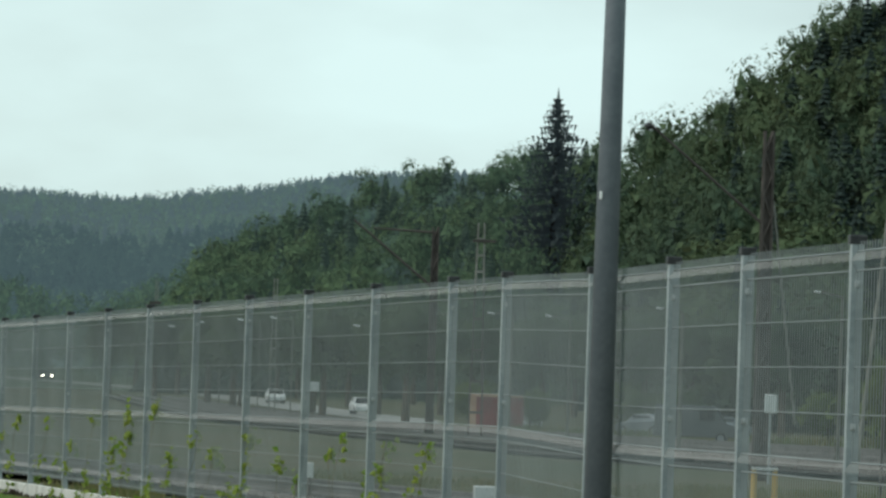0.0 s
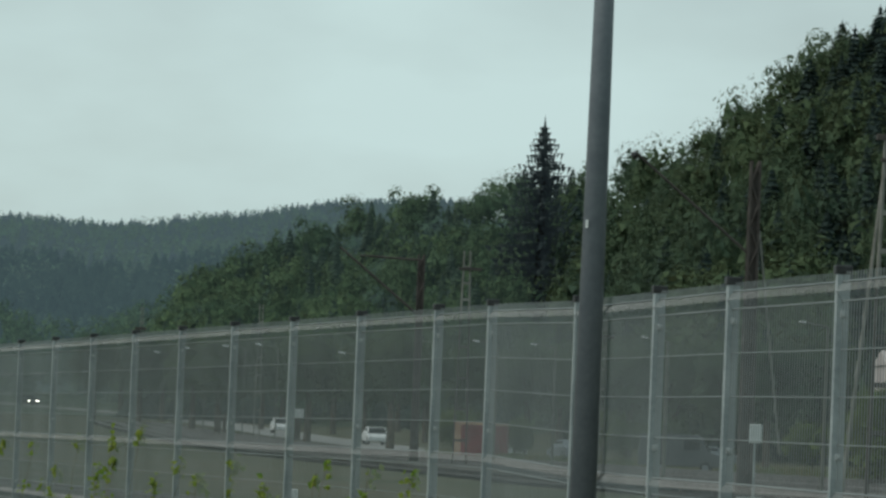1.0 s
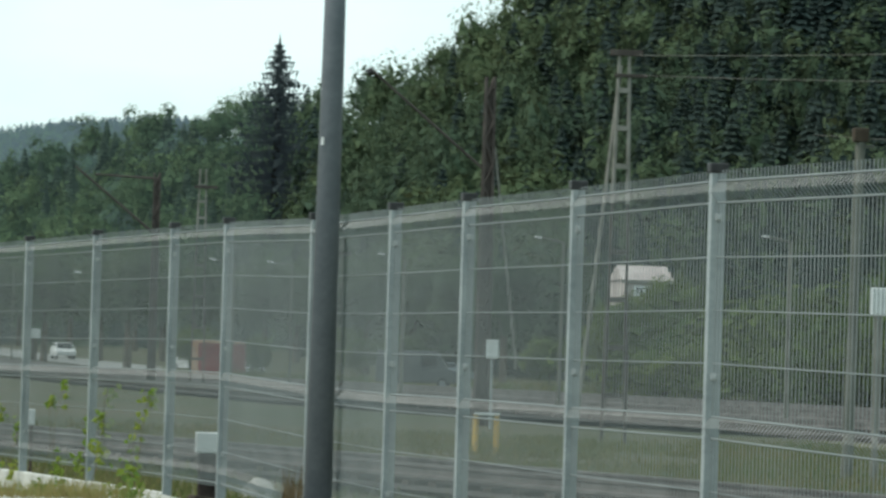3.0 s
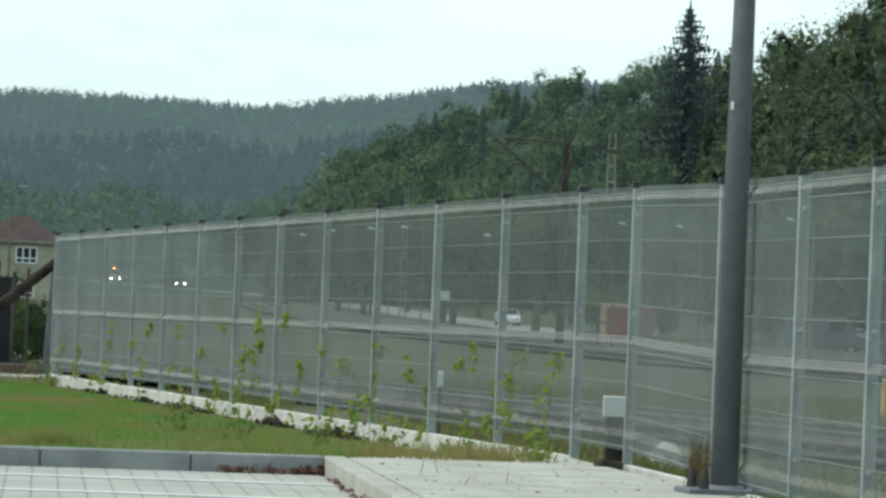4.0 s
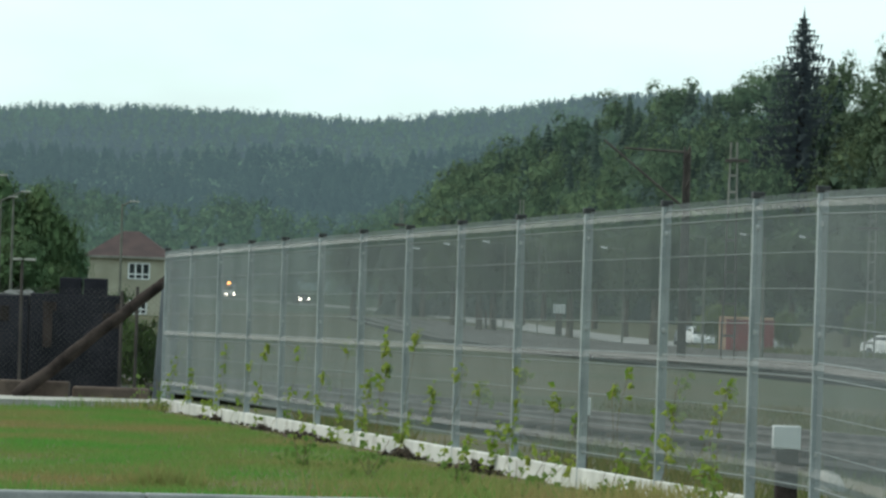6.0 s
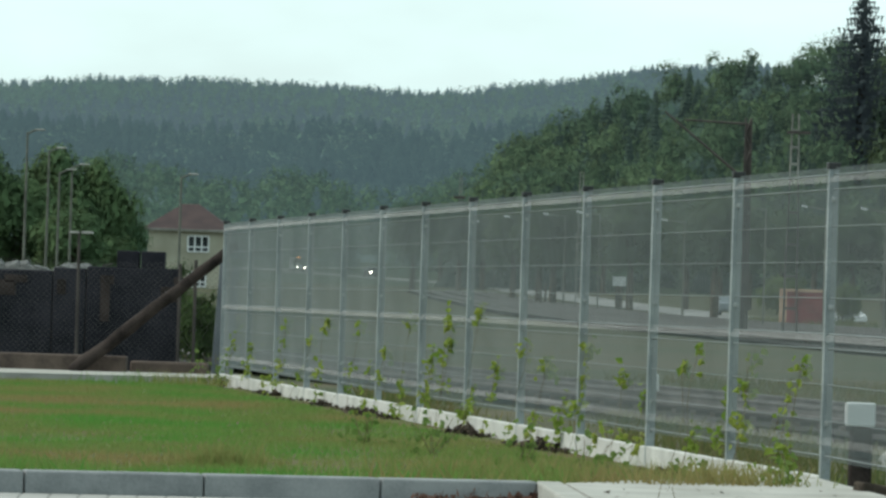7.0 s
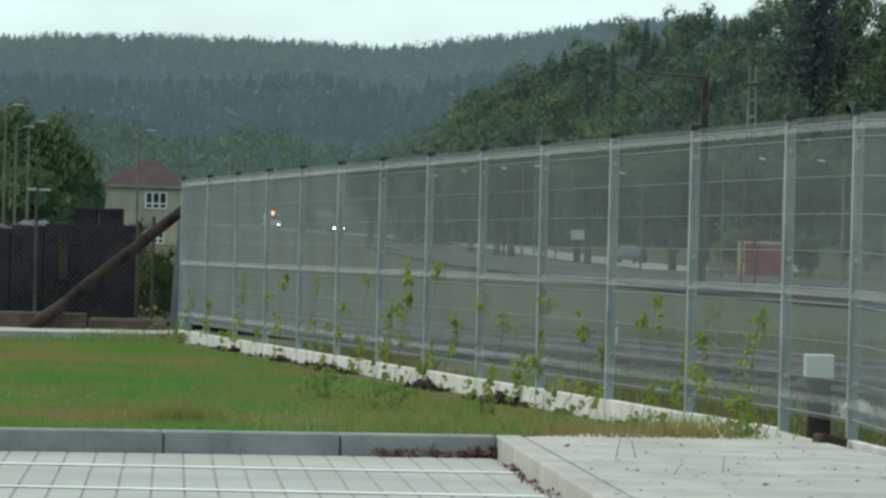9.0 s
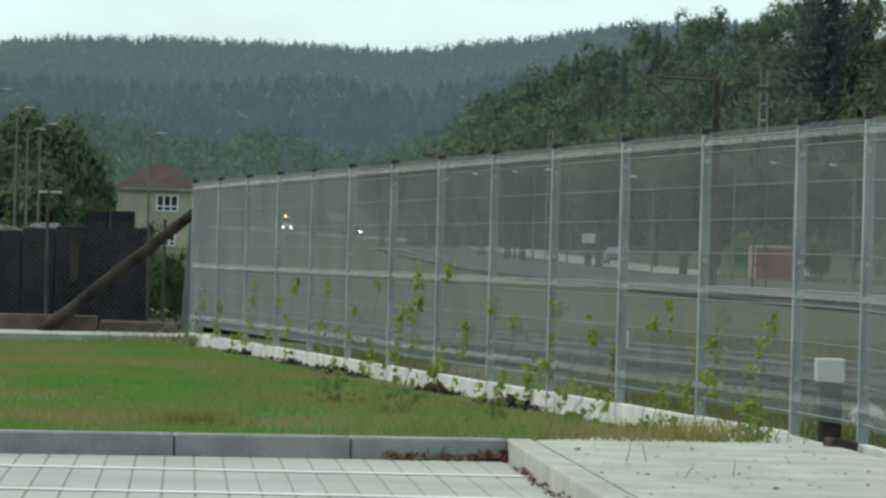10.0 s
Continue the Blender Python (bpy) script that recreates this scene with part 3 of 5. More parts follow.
def upright_wire(bm, base, side, ahead):
    """One upright wire with three folds, hanging from its top end."""
    w = 0.0027
    ring = []
    for z, o in WIRE_PROFILE:
        p = base + Vector((0, 0, -z)) + side * o
        ring.append([bm.verts.new(p + ahead * w), bm.verts.new(p + side * w), bm.verts.new(p - ahead * w), bm.verts.new(p - side * w)])
    for r0, r1 in zip(ring, ring[1:]):
        for k in range(4):
            bm.faces.new((r0[k], r0[(k + 1) % 4], r1[(k + 1) % 4], r1[k]))


def cross_wire(bm, p0, p1, side, r):
    ring = [[bm.verts.new(p + v * r) for v in (side, Vector((0, 0, 1)), -side, Vector((0, 0, -1)))] for p in (p0, p1)]
    for k in range(4):
        bm.faces.new((ring[0][k], ring[0][(k + 1) % 4], ring[1][(k + 1) % 4], ring[1][k]))


def row_radius(z):
    return 0.0026 if z in (0.36, 0.58, 0.80, 1.33, 1.55) else 0.0042


def fence_panel(a, b, fence, single):
    """Welded wire panel from a to b: upright wires with three folds, and cross wires. single: each wire a part of its own."""
    a, b = Vector(a), Vector(b)
    d = b - a
    side, ahead = Vector((d.y, -d.x, 0)).normalized(), d.normalized()
    n = max(2, int(round(d.length / 0.05)))
    if single:
        bm = bmesh.new()
        upright_wire(bm, Vector((0, 0, 0)), side, ahead)
        me = bpy.data.meshes.new("upright_wire")
        bm.to_mesh(me)
        bm.free()
        me.materials.append(WIRE)
        for i in range(n):
            o = new("upright_wire", me)
            o.parent = fence
            o.matrix_basis = Matrix.Translation(a + d * ((i + 0.5) / n))
        for z in ROWS_Z:
            bm = bmesh.new()
            cross_wire(bm, a + Vector((0, 0, -z)) + side * 0.004, b + Vector((0, 0, -z)) + side * 0.004, side, row_radius(z))
            part("cross_wire", bm, WIRE, fence)
        return
    bm = bmesh.new()
    for i in range(n):
        upright_wire(bm, a + d * ((i + 0.5) / n), side, ahead)
    for z in ROWS_Z:
        cross_wire(bm, a + Vector((0, 0, -z)) + side * 0.004, b + Vector((0, 0, -z)) + side * 0.004, side, row_radius(z))
    tagged(part("wire_panel", bm, WIRE, fence), kind="stuff")


def build_fence(label, tops, ang, single=False):
    f = thing("mesh_fence", label, "fence")
    post_bm = bmesh.new()
    box(post_bm, -0.02, 0.02, -0.032, 0.032, -2.1, 0.0, 0.004)
    cap_bm = bmesh.new()
    box(cap_bm, -0.028, 0.028, -0.041, 0.041, -0.016, 0.026, 0.006)
    clamp_bm = bmesh.new()
    box(clamp_bm, 0.018, 0.03, -0.012, 0.022, -0.016, 0.016, 0.003)
    tube(clamp_bm, (0.03, 0.004, 0), (0.04, 0.004, 0), 0.009, n=6)
    meshes = []
    for nm, bm, m in (("post", post_bm, GALV), ("cap", cap_bm, BLACK), ("clamp", clamp_bm, ZINC)):
        me = bpy.data.meshes.new(nm)
        bm.to_mesh(me)
        bm.free()
        me.materials.append(m)
        meshes.append(me)
    for t in tops:
        p = new("post", meshes[0])
        p.parent = f
        p.matrix_basis = Matrix.Translation(t) @ Matrix.Rotation(ang, 4, "Z")
        c = new("cap", meshes[1])
        c.parent = p
        tagged(c, "black plastic cap")
        for z in (-0.2, -0.86, -1.57):
            k = new("clamp", meshes[2])
            k.parent = p
            k.matrix_basis = pose(0, 0, z)
    for a, b in zip(tops, tops[1:]):
        p, q = Vector(a) + Vector((0, 0, -0.004)), Vector(b) + Vector((0, 0, -0.004))
        fence_panel(*((p, q) if single else (q, p)), f, single and 1 < (Vector(a) - Q1).length < 14)
    return f


ANG_A = math.atan2(UA.y, UA.x)
ANG_B = math.atan2(UB.y, UB.x)
TOPS_A = [fence_a(29.0 + 2.5 * k, 0, 1.917 - 0.0051 * k) for k in range(13)]
TOPS_B = [Vector((2.36, 29.5, 1.914)), Vector((2.625, 26.2, 1.862))] + [fence_b(u, 0, z) for u, z in ((5.03, 1.848), (6.81, 1.848), (9.04, 1.84), (11.36, 1.84), (13.81, 1.808), (16.3, 1.8), (18.8, 1.8))]
FENCES = [build_fence("tall galvanised wire mesh fence above a white plinth", TOPS_A, ANG_A + math.pi)]
FENCES.append(build_fence("galvanised wire mesh fence running on past the lamp post", TOPS_B, ANG_B, True))
fence_panel(TOPS_A[0] + Vector((0, 0, -0.004)), TOPS_B[0] + Vector((0, 0, -0.004)), FENCES[0], False)


def build_plinths():
    p = thing("fence_plinth", "whitish concrete plinth boards under the mesh fence", "plinth")
    bm = bmesh.new()
    box(bm, 0.01, 2.49, -0.03, 0.03, -0.6, 0.0, 0.008)
    proto = part("plinth_board", bm, PLINTH, p)
    for k in range(12):
        c = proto if k == 0 else new("plinth_board", proto.data)
        c.parent = p
        c.matrix_basis = Matrix.Translation(fence_a(29.0 + 2.5 * k, 0.0, 0.022 - 0.0048 * k)) @ Matrix.Rotation(ANG_A, 4, "Z")
    p2 = thing("fence_plinth", "low concrete edging under the fence by the pavement", "plinth")
    for a, b in zip(TOPS_B, TOPS_B[1:]):
        d = b - a
        bm = bmesh.new()
        box(bm, 0.01, d.xy.length - 0.01, -0.03, 0.03, -0.6, 0.028 if a.y > 25 else -0.02, 0.004)
        c = part("plinth_board", bm, PLINTH, p2)
        c.matrix_basis = Matrix.Translation((a.x, a.y, 0)) @ Matrix.Rotation(math.atan2(d.y, d.x), 4, "Z")


build_plinths()


# ---- lamp post in the pavement ----
def build_lamp_post():
    t = thing("lamp_post", "grey tapered steel lamp post bolted to the pavement", "lamp post", pose(2.572, 25.08, 0.02, 0, 0.22, 0))
    bm = bmesh.new()
    tube(bm, (0, 0, 0.02), (0, 0, 6.0), 0.083, 0.042, 28)
    part("shaft", bm, POLE, t, smooth=True)
    bm = bmesh.new()
    box(bm, -0.25, 0.25, -0.2, 0.2, -0.004, 0.03, 0.006)
    plate = part("base_plate", bm, POLE, t)
    bm = bmesh.new()
    tube(bm, (0, 0, 0.02), (0, 0, 0.05), 0.12, 0.115, 28)
    part("collar", bm, KERB, t, "pale grey collar")
    plate.matrix_basis = pose(0, 0, 0, 0, 0, 8)
    for x in (-0.155, 0.155):
        for y in (-0.155, 0.155):
            bm = bmesh.new()
            tube(bm, (x, y, 0.025), (x, y, 0.08), 0.03, 0.029, 8)
            tube(bm, (x, y, 0.08), (x, y, 0.14), 0.024, 0.014, 8)
            part("bolt_cap", bm, BLACK, plate, "black plastic bolt cap")
    bm = bmesh.new()
    box(bm, -0.058, -0.043, -0.068, -0.05, 2.225, 2.27, 0.002)
    part("sticker", bm, STICKER, t, "small white sticker")


build_lamp_post()

# ---- paved surfaces, piece by piece ----
def build_pavers():
    t = thing("parking_paving", "grey concrete parking pavers with dark joints and white lines", "paving", kind="structure")
    w, d = 0.16, 0.42
    q = np.array([(0.0065, 0.001, 0), (w - 0.0065, 0.001, 0), (w - 0.0065, d - 0.001, 0), (0.0065, d - 0.001, 0),
                  (0.005, 0.0005, -0.012), (w - 0.005, 0.0005, -0.012), (w - 0.005, d - 0.0005, -0.012), (0.005, d - 0.0005, -0.012)])
    f = np.array([(0, 1, 2, 3), (0, 4, 5, 1), (1, 5, 6, 2), (2, 6, 7, 3), (3, 7, 4, 0)])
    skew = np.array([UK, RK, Vector((0, 0, 1))])
    q = q @ skew
    proto = raw("paver", q, f, PAVER, t)
    proto.data.polygons.foreach_set("use_smooth", np.zeros(len(f), dtype=bool))
    me = proto.data
    g = np.random.default_rng(11)
    rest, count = [], 0
    origin = np.array(KC) + [0, 0, -0.12]
    for j in range(14):
        for i in range(38):
            c = origin + np.array([i * w + 0.03, j * d + 0.01, g.uniform(-0.0004, 0.0004)]) @ skew
            if count < 299:
                o = proto if count == 0 else new("paver", me)
                o.parent = t
                o.matrix_basis = Matrix.Translation(c)
                count += 1
            else:
                rest.append(c)
    R = np.array(rest)
    V = (R[:, None, :] + q[None]).reshape(-1, 3)
    F = (np.arange(len(R))[:, None, None] * 8 + f[None]).reshape(-1, 4)
    many = raw("pavers", V, F, PAVER_ST, t)
    many.data.polygons.foreach_set("use_smooth", np.zeros(len(F), dtype=bool))
    tagged(many, kind="stuff")
    # white lines of the parking bays, thin paint on the pavers
    for x1, y1, turn in ((0.42, 27.15, 6.2), (0.52, 24.9, 5.0)):
        bm = bmesh.new()
        box(bm, -9, 0, -0.045, 0.045, -0.097, -0.092)
        ln = part("bay_line", bm, LINE, t, "white painted bay line")
        ln.matrix_basis = pose(x1, y1, 0, 0, 0, turn)


build_pavers()


def build_slabs():
    t = thing("pavement_paving", "pale concrete pavement slabs with thin joints", "paving", kind="structure")
    bm = bmesh.new()
    box(bm, 0.001, 0.999, 0.0008, 0.4992, -0.06, 0.0, 0.002)
    me = bpy.data.meshes.new("slab")
    bm.to_mesh(me)
    bm.free()
    me.materials.append(CONC)
    inv = Matrix.Translation(KC + Vector((0.165, 0, 0))) @ Matrix.Rotation(math.atan2(RK.y, RK.x), 4, "Z")
    g = random.Random(4)
    for j in range(12):
        for i in range(-2, 8):
            m = inv @ Matrix.Translation((j * 1.0 - 0.9, i * 0.5, g.uniform(-0.001, 0.001)))
            c = m @ Vector((0.5, 0.25, 0))
            if (c - Q1).dot(NB) > -0.2 or (c - KC).dot(Vector((-RK.y, RK.x, 0))) < 0.2:
                continue
            if c.y > 28.4 and (c - fence_a(29)).dot(NA) > -0.18:
                continue
            if c.y > 29.15 + 0.17 * (c.x - 0.3):
                continue
            o = new("slab", me)
            o.parent = t
            o.matrix_basis = m
    # dead leaves swept into the kerb corner
    g2 = np.random.default_rng(5)
    n = 160
    a = g2.uniform(0, 1, n) ** 2 * 0.75
    c = np.array([KC + UK * x for x in a])[:, :3] + np.stack([np.zeros(n), -g2.uniform(0.0, 0.1, n), g2.uniform(-0.115, -0.085, n)], 1)
    tri = c[:, None, :] + g2.normal(0, 0.022, (n, 3, 3))
    ob = raw("dead_leaves", tri.reshape(-1, 3), np.arange(3 * n).reshape(-1, 3), BRICKDUST)
    tagged(ob, "reddish dead leaves gathered in the kerb corner", "leaves", kind="stuff")
    n = 90
    d = g2.uniform(1.2, 5.5, n)
    c = np.array([KC + RK * x for x in d]) + np.stack([-g2.uniform(0.0, 0.06, n), np.zeros(n), g2.uniform(-0.118, -0.1, n)], 1)
    tri = c[:, None, :] + g2.normal(0, 0.014, (n, 3, 3))
    ob = raw("dead_leaves", tri.reshape(-1, 3), np.arange(3 * n).reshape(-1, 3), BRICKDUST)
    tagged(ob, "scattered reddish leaves along the pavement kerb", "leaves", kind="stuff")


build_slabs()


def build_debris():
    """Specks of dirt and a few dry sprigs on the pavement."""
    g = np.random.default_rng(51)
    n = 130
    c = np.stack([g.uniform(0.6, 2.4, n), g.uniform(22.5, 29.0, n), np.full(n, 0.026)], 1)
    keep = c[:, 0] < 2.31 + (28.5 - c[:, 1]) * 0.0959 - 0.1
    c = c[keep]
    tri = c[:, None, :] + g.normal(0, 1, (len(c), 3, 3)) * [0.012, 0.04, 0.003]
    tagged(raw("dirt_specks", tri.reshape(-1, 3), np.arange(3 * len(c)).reshape(-1, 3), SOIL), "dark dirt specks scattered on the pale pavement", "dirt", kind="stuff")
    for x, y, h, lean in ((0.86, 26.6, 0.13, 0.03), (0.98, 26.7, 0.11, -0.03), (1.32, 25.3, 0.1, 0.01), (1.05, 25.0, 0.07, 0.05), (1.75, 26.9, 0.06, -0.05)):
        t = thing("dry_sprig", "thin dry sprig growing from a pavement joint", "plant", pose(x, y, 0), "sprigs in the pavement")
        bm = bmesh.new()
        tube(bm, (0, 0, -0.01), (lean, 0, h), 0.003, 0.0015, 5)
        part("stem", bm, STEM, t)


build_debris()


# ---- grass, weeds, soil ----
def blades(name, places, h, w, spread, material, label, seed):
    """Blades of grass: thin upright triangles at the given places."""
    g = np.random.default_rng(seed)
    n = len(places)
    a = g.uniform(0, math.pi, n)
    hh = h * g.uniform(0.45, 1.25, n)
    dx = np.stack([np.cos(a), np.sin(a), np.zeros(n)], 1) * (w * g.uniform(0.6, 1.4, n))[:, None]
    tip = np.stack([g.normal(0, spread, n) * hh, g.normal(0, spread, n) * hh, hh], 1)
    v = np.stack([places - dx, places + dx, places + tip], 1).reshape(-1, 3)
    return tagged(raw(name, v, np.arange(3 * n).reshape(-1, 3), material), label, "grass", kind="stuff")


def build_grass():
    g = np.random.default_rng(21)
    n = 120000
    s = g.uniform(28.6, 59.5, n)
    off = -0.36 - g.random(n) ** 1.0 * 6.5
    p = np.array(NA)[None] * (7.342 + off)[:, None] + np.array(UA)[None] * (s + 1.4)[:, None]
    p[:, 2] = lawn_z(p[:, 0], p[:, 1])
    k = np.array(KC)
    nk = np.array([-RK.x, -RK.y, 0])
    uk = np.array([UK.y, -UK.x, 0])
    uk = uk if uk @ nk > 0 else -uk
    keep = ((p - k) @ uk > 0.17) & (p[:, 1] > 28.0) & (p[:, 1] < np.interp(p[:, 0], [-9, -4.7, -3.1], [57.5, 59.3, 60.0]))
    p = p[keep]
    thick = np.array([noise.noise((x * 0.55, y * 0.35, 0)) for x, y, _ in p])
    keep = thick + g.uniform(-0.35, 0.35, len(p)) > -0.48
    p = p[keep]
    blades("lawn_grass", p, 0.042, 0.006, 0.35, GRASS, "short green lawn grass with worn patches", 22)
    # taller tufts at the kerb edge, at the wall and along the plinth
    spots = [(-0.1, 29.4, 0.5, 0.2), (0.75, 29.6, 0.35, 0.14), (1.15, 30.5, 0.3, 0.22), (-3.45, 59.5, 0.45, 0.22), (-1.7, 34, 0.15, 0.16), (1.45, 29.75, 0.2, 0.25), (-2.9, 30.8, 0.3, 0.1), (0.2, 33.8, 0.4, 0.12)]
    q, hs = [], []
    for x, y, r, h in spots:
        m = 420
        c = np.stack([x + g.normal(0, r, m), y + g.normal(0, r, m), np.full(m, -0.02)], 1)
        q.append(c)
        hs += [h] * m
    q = np.concatenate(q)
    q[:, 2] = lawn_z(q[:, 0], q[:, 1])
    keep = ((q - k) @ uk > 0.16)
    blades("grass_tufts", q[keep], 0.15, 0.007, 0.4, GRASS, "taller grass tufts on the lawn's edges", 23)
    # weeds between the pavement and the fence beyond the lamp post
    u = g.uniform(4.9, 13, 4200)
    off = -g.random(4200) ** 1.6 * np.interp(u, [4.9, 5.6, 7, 13], [0.25, 0.4, 0.5, 0.6])
    q = np.array(Q1)[None] + np.array(UB)[None] * u[:, None] + np.array(NB)[None] * off[:, None]
    q[:, 2] = -0.03
    blades("weeds", q, 0.11, 0.008, 0.45, WEED, "rough weeds growing along the fence foot", 24)
    q = np.array([2.5, 26.0, -0.02]) + g.normal(0, 1, (170, 3)) * [0.03, 0.1, 0]
    blades("dry_grass", q, 0.33, 0.005, 0.14, DRYGRASS, "tall dry brown grass clump behind the lamp post", 25)
    n = 70
    u = g.uniform(7.5, 12.5, n)
    q = np.array(Q1)[None] + np.array(UB)[None] * u[:, None] + np.array(NB)[None] * (-g.random(n) * 0.5)[:, None]
    q[:, 2] = g.uniform(0.06, 0.22, n)
    tri = q[:, None, :] + g.normal(0, 0.011, (n, 3, 3))
    tagged(raw("yellow_flowers", tri.reshape(-1, 3), np.arange(3 * n).reshape(-1, 3), FLOWER), "small yellow flowers among weeds by the fence", "flowers", kind="stuff")
    # dark soil heaped against the plinth
    n = 2400
    s = g.uniform(29.5, 59.3, n)
    off = -0.06 - np.abs(g.normal(0, 0.11, n))
    c = np.array(NA)[None] * (7.342 + off)[:, None] + np.array(UA)[None] * (s + 1.4)[:, None]
    c[:, 2] = lawn_z(c[:, 0], c[:, 1]) + g.uniform(-0.02, 0.03, n)
    keep = np.array([noise.noise((0, y * 0.6, 3)) for _, y, _ in c]) > 0.0
    c = c[keep]
    big = np.where(np.array([noise.noise((7, y * 0.9, 3)) for _, y, _ in c]) > 0.2, 1.7, 0.8)
    tet = g.normal(0, 0.02, (len(c), 4, 3)) * big[:, None, None]
    V = (c[:, None] + tet).reshape(-1, 3)
    F = (np.arange(len(c))[:, None, None] * 4 + np.array([(0, 1, 2), (0, 2, 3), (0, 3, 1), (1, 3, 2)])[None]).reshape(-1, 3)
    tagged(raw("soil", V, F, SOIL), "dark lumpy soil heaped against the fence plinth", "soil", kind="stuff")


build_grass()


def build_yard_grass():
    """Rough grass in clumps between the fence and the main tracks, clear of the siding."""
    g = np.random.default_rng(88)
    n = 90000
    az, r = g.uniform(-0.02, 0.34, n), np.sqrt(g.uniform(33 ** 2, 92 ** 2, n))
    p = np.stack([r * np.sin(az), r * np.cos(az), np.full(n, -0.5)], 1)
    mid = np.interp(p[:, 1], [30, 48, 70, 105], [13.3, 8.2, 2.4, -7.0])
    behind = p[:, 0] > np.interp(p[:, 1], [20, 28.5, 31.2, 60.8], [3.6, 2.8, 2.5, -2.5])
    clump = np.array([noise.noise((x * 0.5, y * 0.22, 5)) for x, y, _ in p])
    keep = behind & (np.abs(p[:, 0] - mid) > 2.1) & (clump + g.uniform(-0.25, 0.25, n) > -0.02)
    blades("yard_grass", p[keep], 0.2, 0.014, 0.4, YARDGRASS, "rough half-dry grass tufts between the railway tracks", 89)


build_yard_grass()


# ---- young climbing plants at the fence ----
VINES = [(57.70, 0.63), (56.21, 0.38), (54.84, 0.08), (53.25, 0.74), (52.10, 0.17), (51.28, 0.60), (49.93, 0.77), (49.04, -0.03), (47.80, 0.76), (47.04, 0.32), (46.09, 0.50), (44.99, 0.21), (44.66, 0.84), (44.02, -0.05), (43.42, 0.57), (42.39, 0.88), (42.36, 0.69), (41.36, -0.12), (41.04, 0.97), (41.13, 0.27), (40.07, 0.51), (38.88, 0.71), (38.33, -0.02), (38.03, 0.56), (37.08, 0.28), (36.36, 0.72), (35.74, 0.11), (35.32, 0.08), (34.77, 0.54), (34.17, 0.40), (34.21, 0.02), (32.86, 0.69), (32.59, 0.17), (32.36, 0.76), (31.61, 0.46), (31.19, 0.31), (30.97, 0.76), (30.23, 0.39), (29.82, 0.23), (29.75, 0.54), (29.59, 0.75), (29.87, 0.09)]


def leafy(c, n, size, g, flat=0.5):
    """Pointed leaves round a place, as pairs of triangles folded on the midrib."""
    out = []
    for _ in range(n):
        p = c + g.normal(0, 1, 3) * [size * 0.9, size * 0.9, size * 1.7]
        d = g.normal(0, 1, 3) + [0, 0, -0.7]
        d /= np.linalg.norm(d)
        e = np.cross(d, g.normal(0, 1, 3))
        e /= np.linalg.norm(e) + 1e-6
        L = g.uniform(0.045, 0.08)
        up = np.cross(d, e) * 0.012
        tip, m = p + d * L, p + d * L * 0.42
        out += [p, m + e * L * 0.42 + up, tip, p, tip, m - e * L * 0.42 + up]
    return out


def build_vines():
    g = np.random.default_rng(31)
    for s, h in VINES:
        foot = fence_a(s, -0.13, 0.0)
        foot.z = float(lawn_z(foot.x, foot.y))
        h = max(h, 0.08) - foot.z
        t = thing("climbing_plant", "young green climbing plant against the mesh fence", "plant", Matrix.Translation(foot), "climbing plants along the fence")
        bm = bmesh.new()
        p = Vector((0, 0, -0.03))
        k = max(3, int(h / 0.12))
        pts = [p]
        for i in range(k):
            p = p + Vector((g.normal(0, 0.012), g.normal(0, 0.02), (h + 0.03) / k)) + NA * (0.125 / k)
            pts.append(p)
        for a, b in zip(pts, pts[1:]):
            tube(bm, a, b, 0.0022, 0.002, 5)
        part("stem", bm, STEM, t)
        v = leafy(np.array(pts[-1]) - [0, 0, 0.06], int(g.integers(14, 30) * (0.6 if s < 33 else 1.0)), 0.03, g)
        for f in (0.25, 0.5, 0.72):
            if g.random() < (0.15 if s < 33 else 0.28) and h > 0.35:
                v += leafy(np.array(pts[int(f * k)]), int(g.integers(8, 16)), 0.03, g)
        if g.random() < 0.3:
            v += leafy(np.array([g.normal(0, 0.08), g.normal(0, 0.1), 0.06]), 8, 0.045, g)
        raw("leaves", v, np.arange(len(v)).reshape(-1, 3), VINE, t)
    for x, y, n, r in ((-2.72, 59.9, 120, 0.17), (2.0, 29.85, 50, 0.07), (1.55, 30.9, 45, 0.08), (-0.55, 39.2, 60, 0.12), (-0.05, 37.0, 70, 0.13), (0.95, 32.6, 60, 0.13), (0.55, 34.6, 60, 0.11)):
        t = thing("weed_bush", "low leafy green weed beside the fence plinth", "plant", pose(x - 0.25, y, float(lawn_z(x - 0.25, y))), "weeds along the fence")
        bm = bmesh.new()
        for k in range(5):
            tube(bm, (g.normal(0, 0.02), g.normal(0, 0.02), -0.03), (g.normal(0, r), g.normal(0, r), r * 2.2), 0.004, 0.002, 5)
        part("stem", bm, STEM, t)
        v = []
        for k in range(n // 5):
            v += leafy(np.array([g.normal(0, r * 0.7), g.normal(0, r * 0.7), abs(g.normal(0, r * 1.1))]), 5, 0.05, g)
        raw("leaves", v, np.arange(len(v)).reshape(-1, 3), WEED, t)


build_vines()


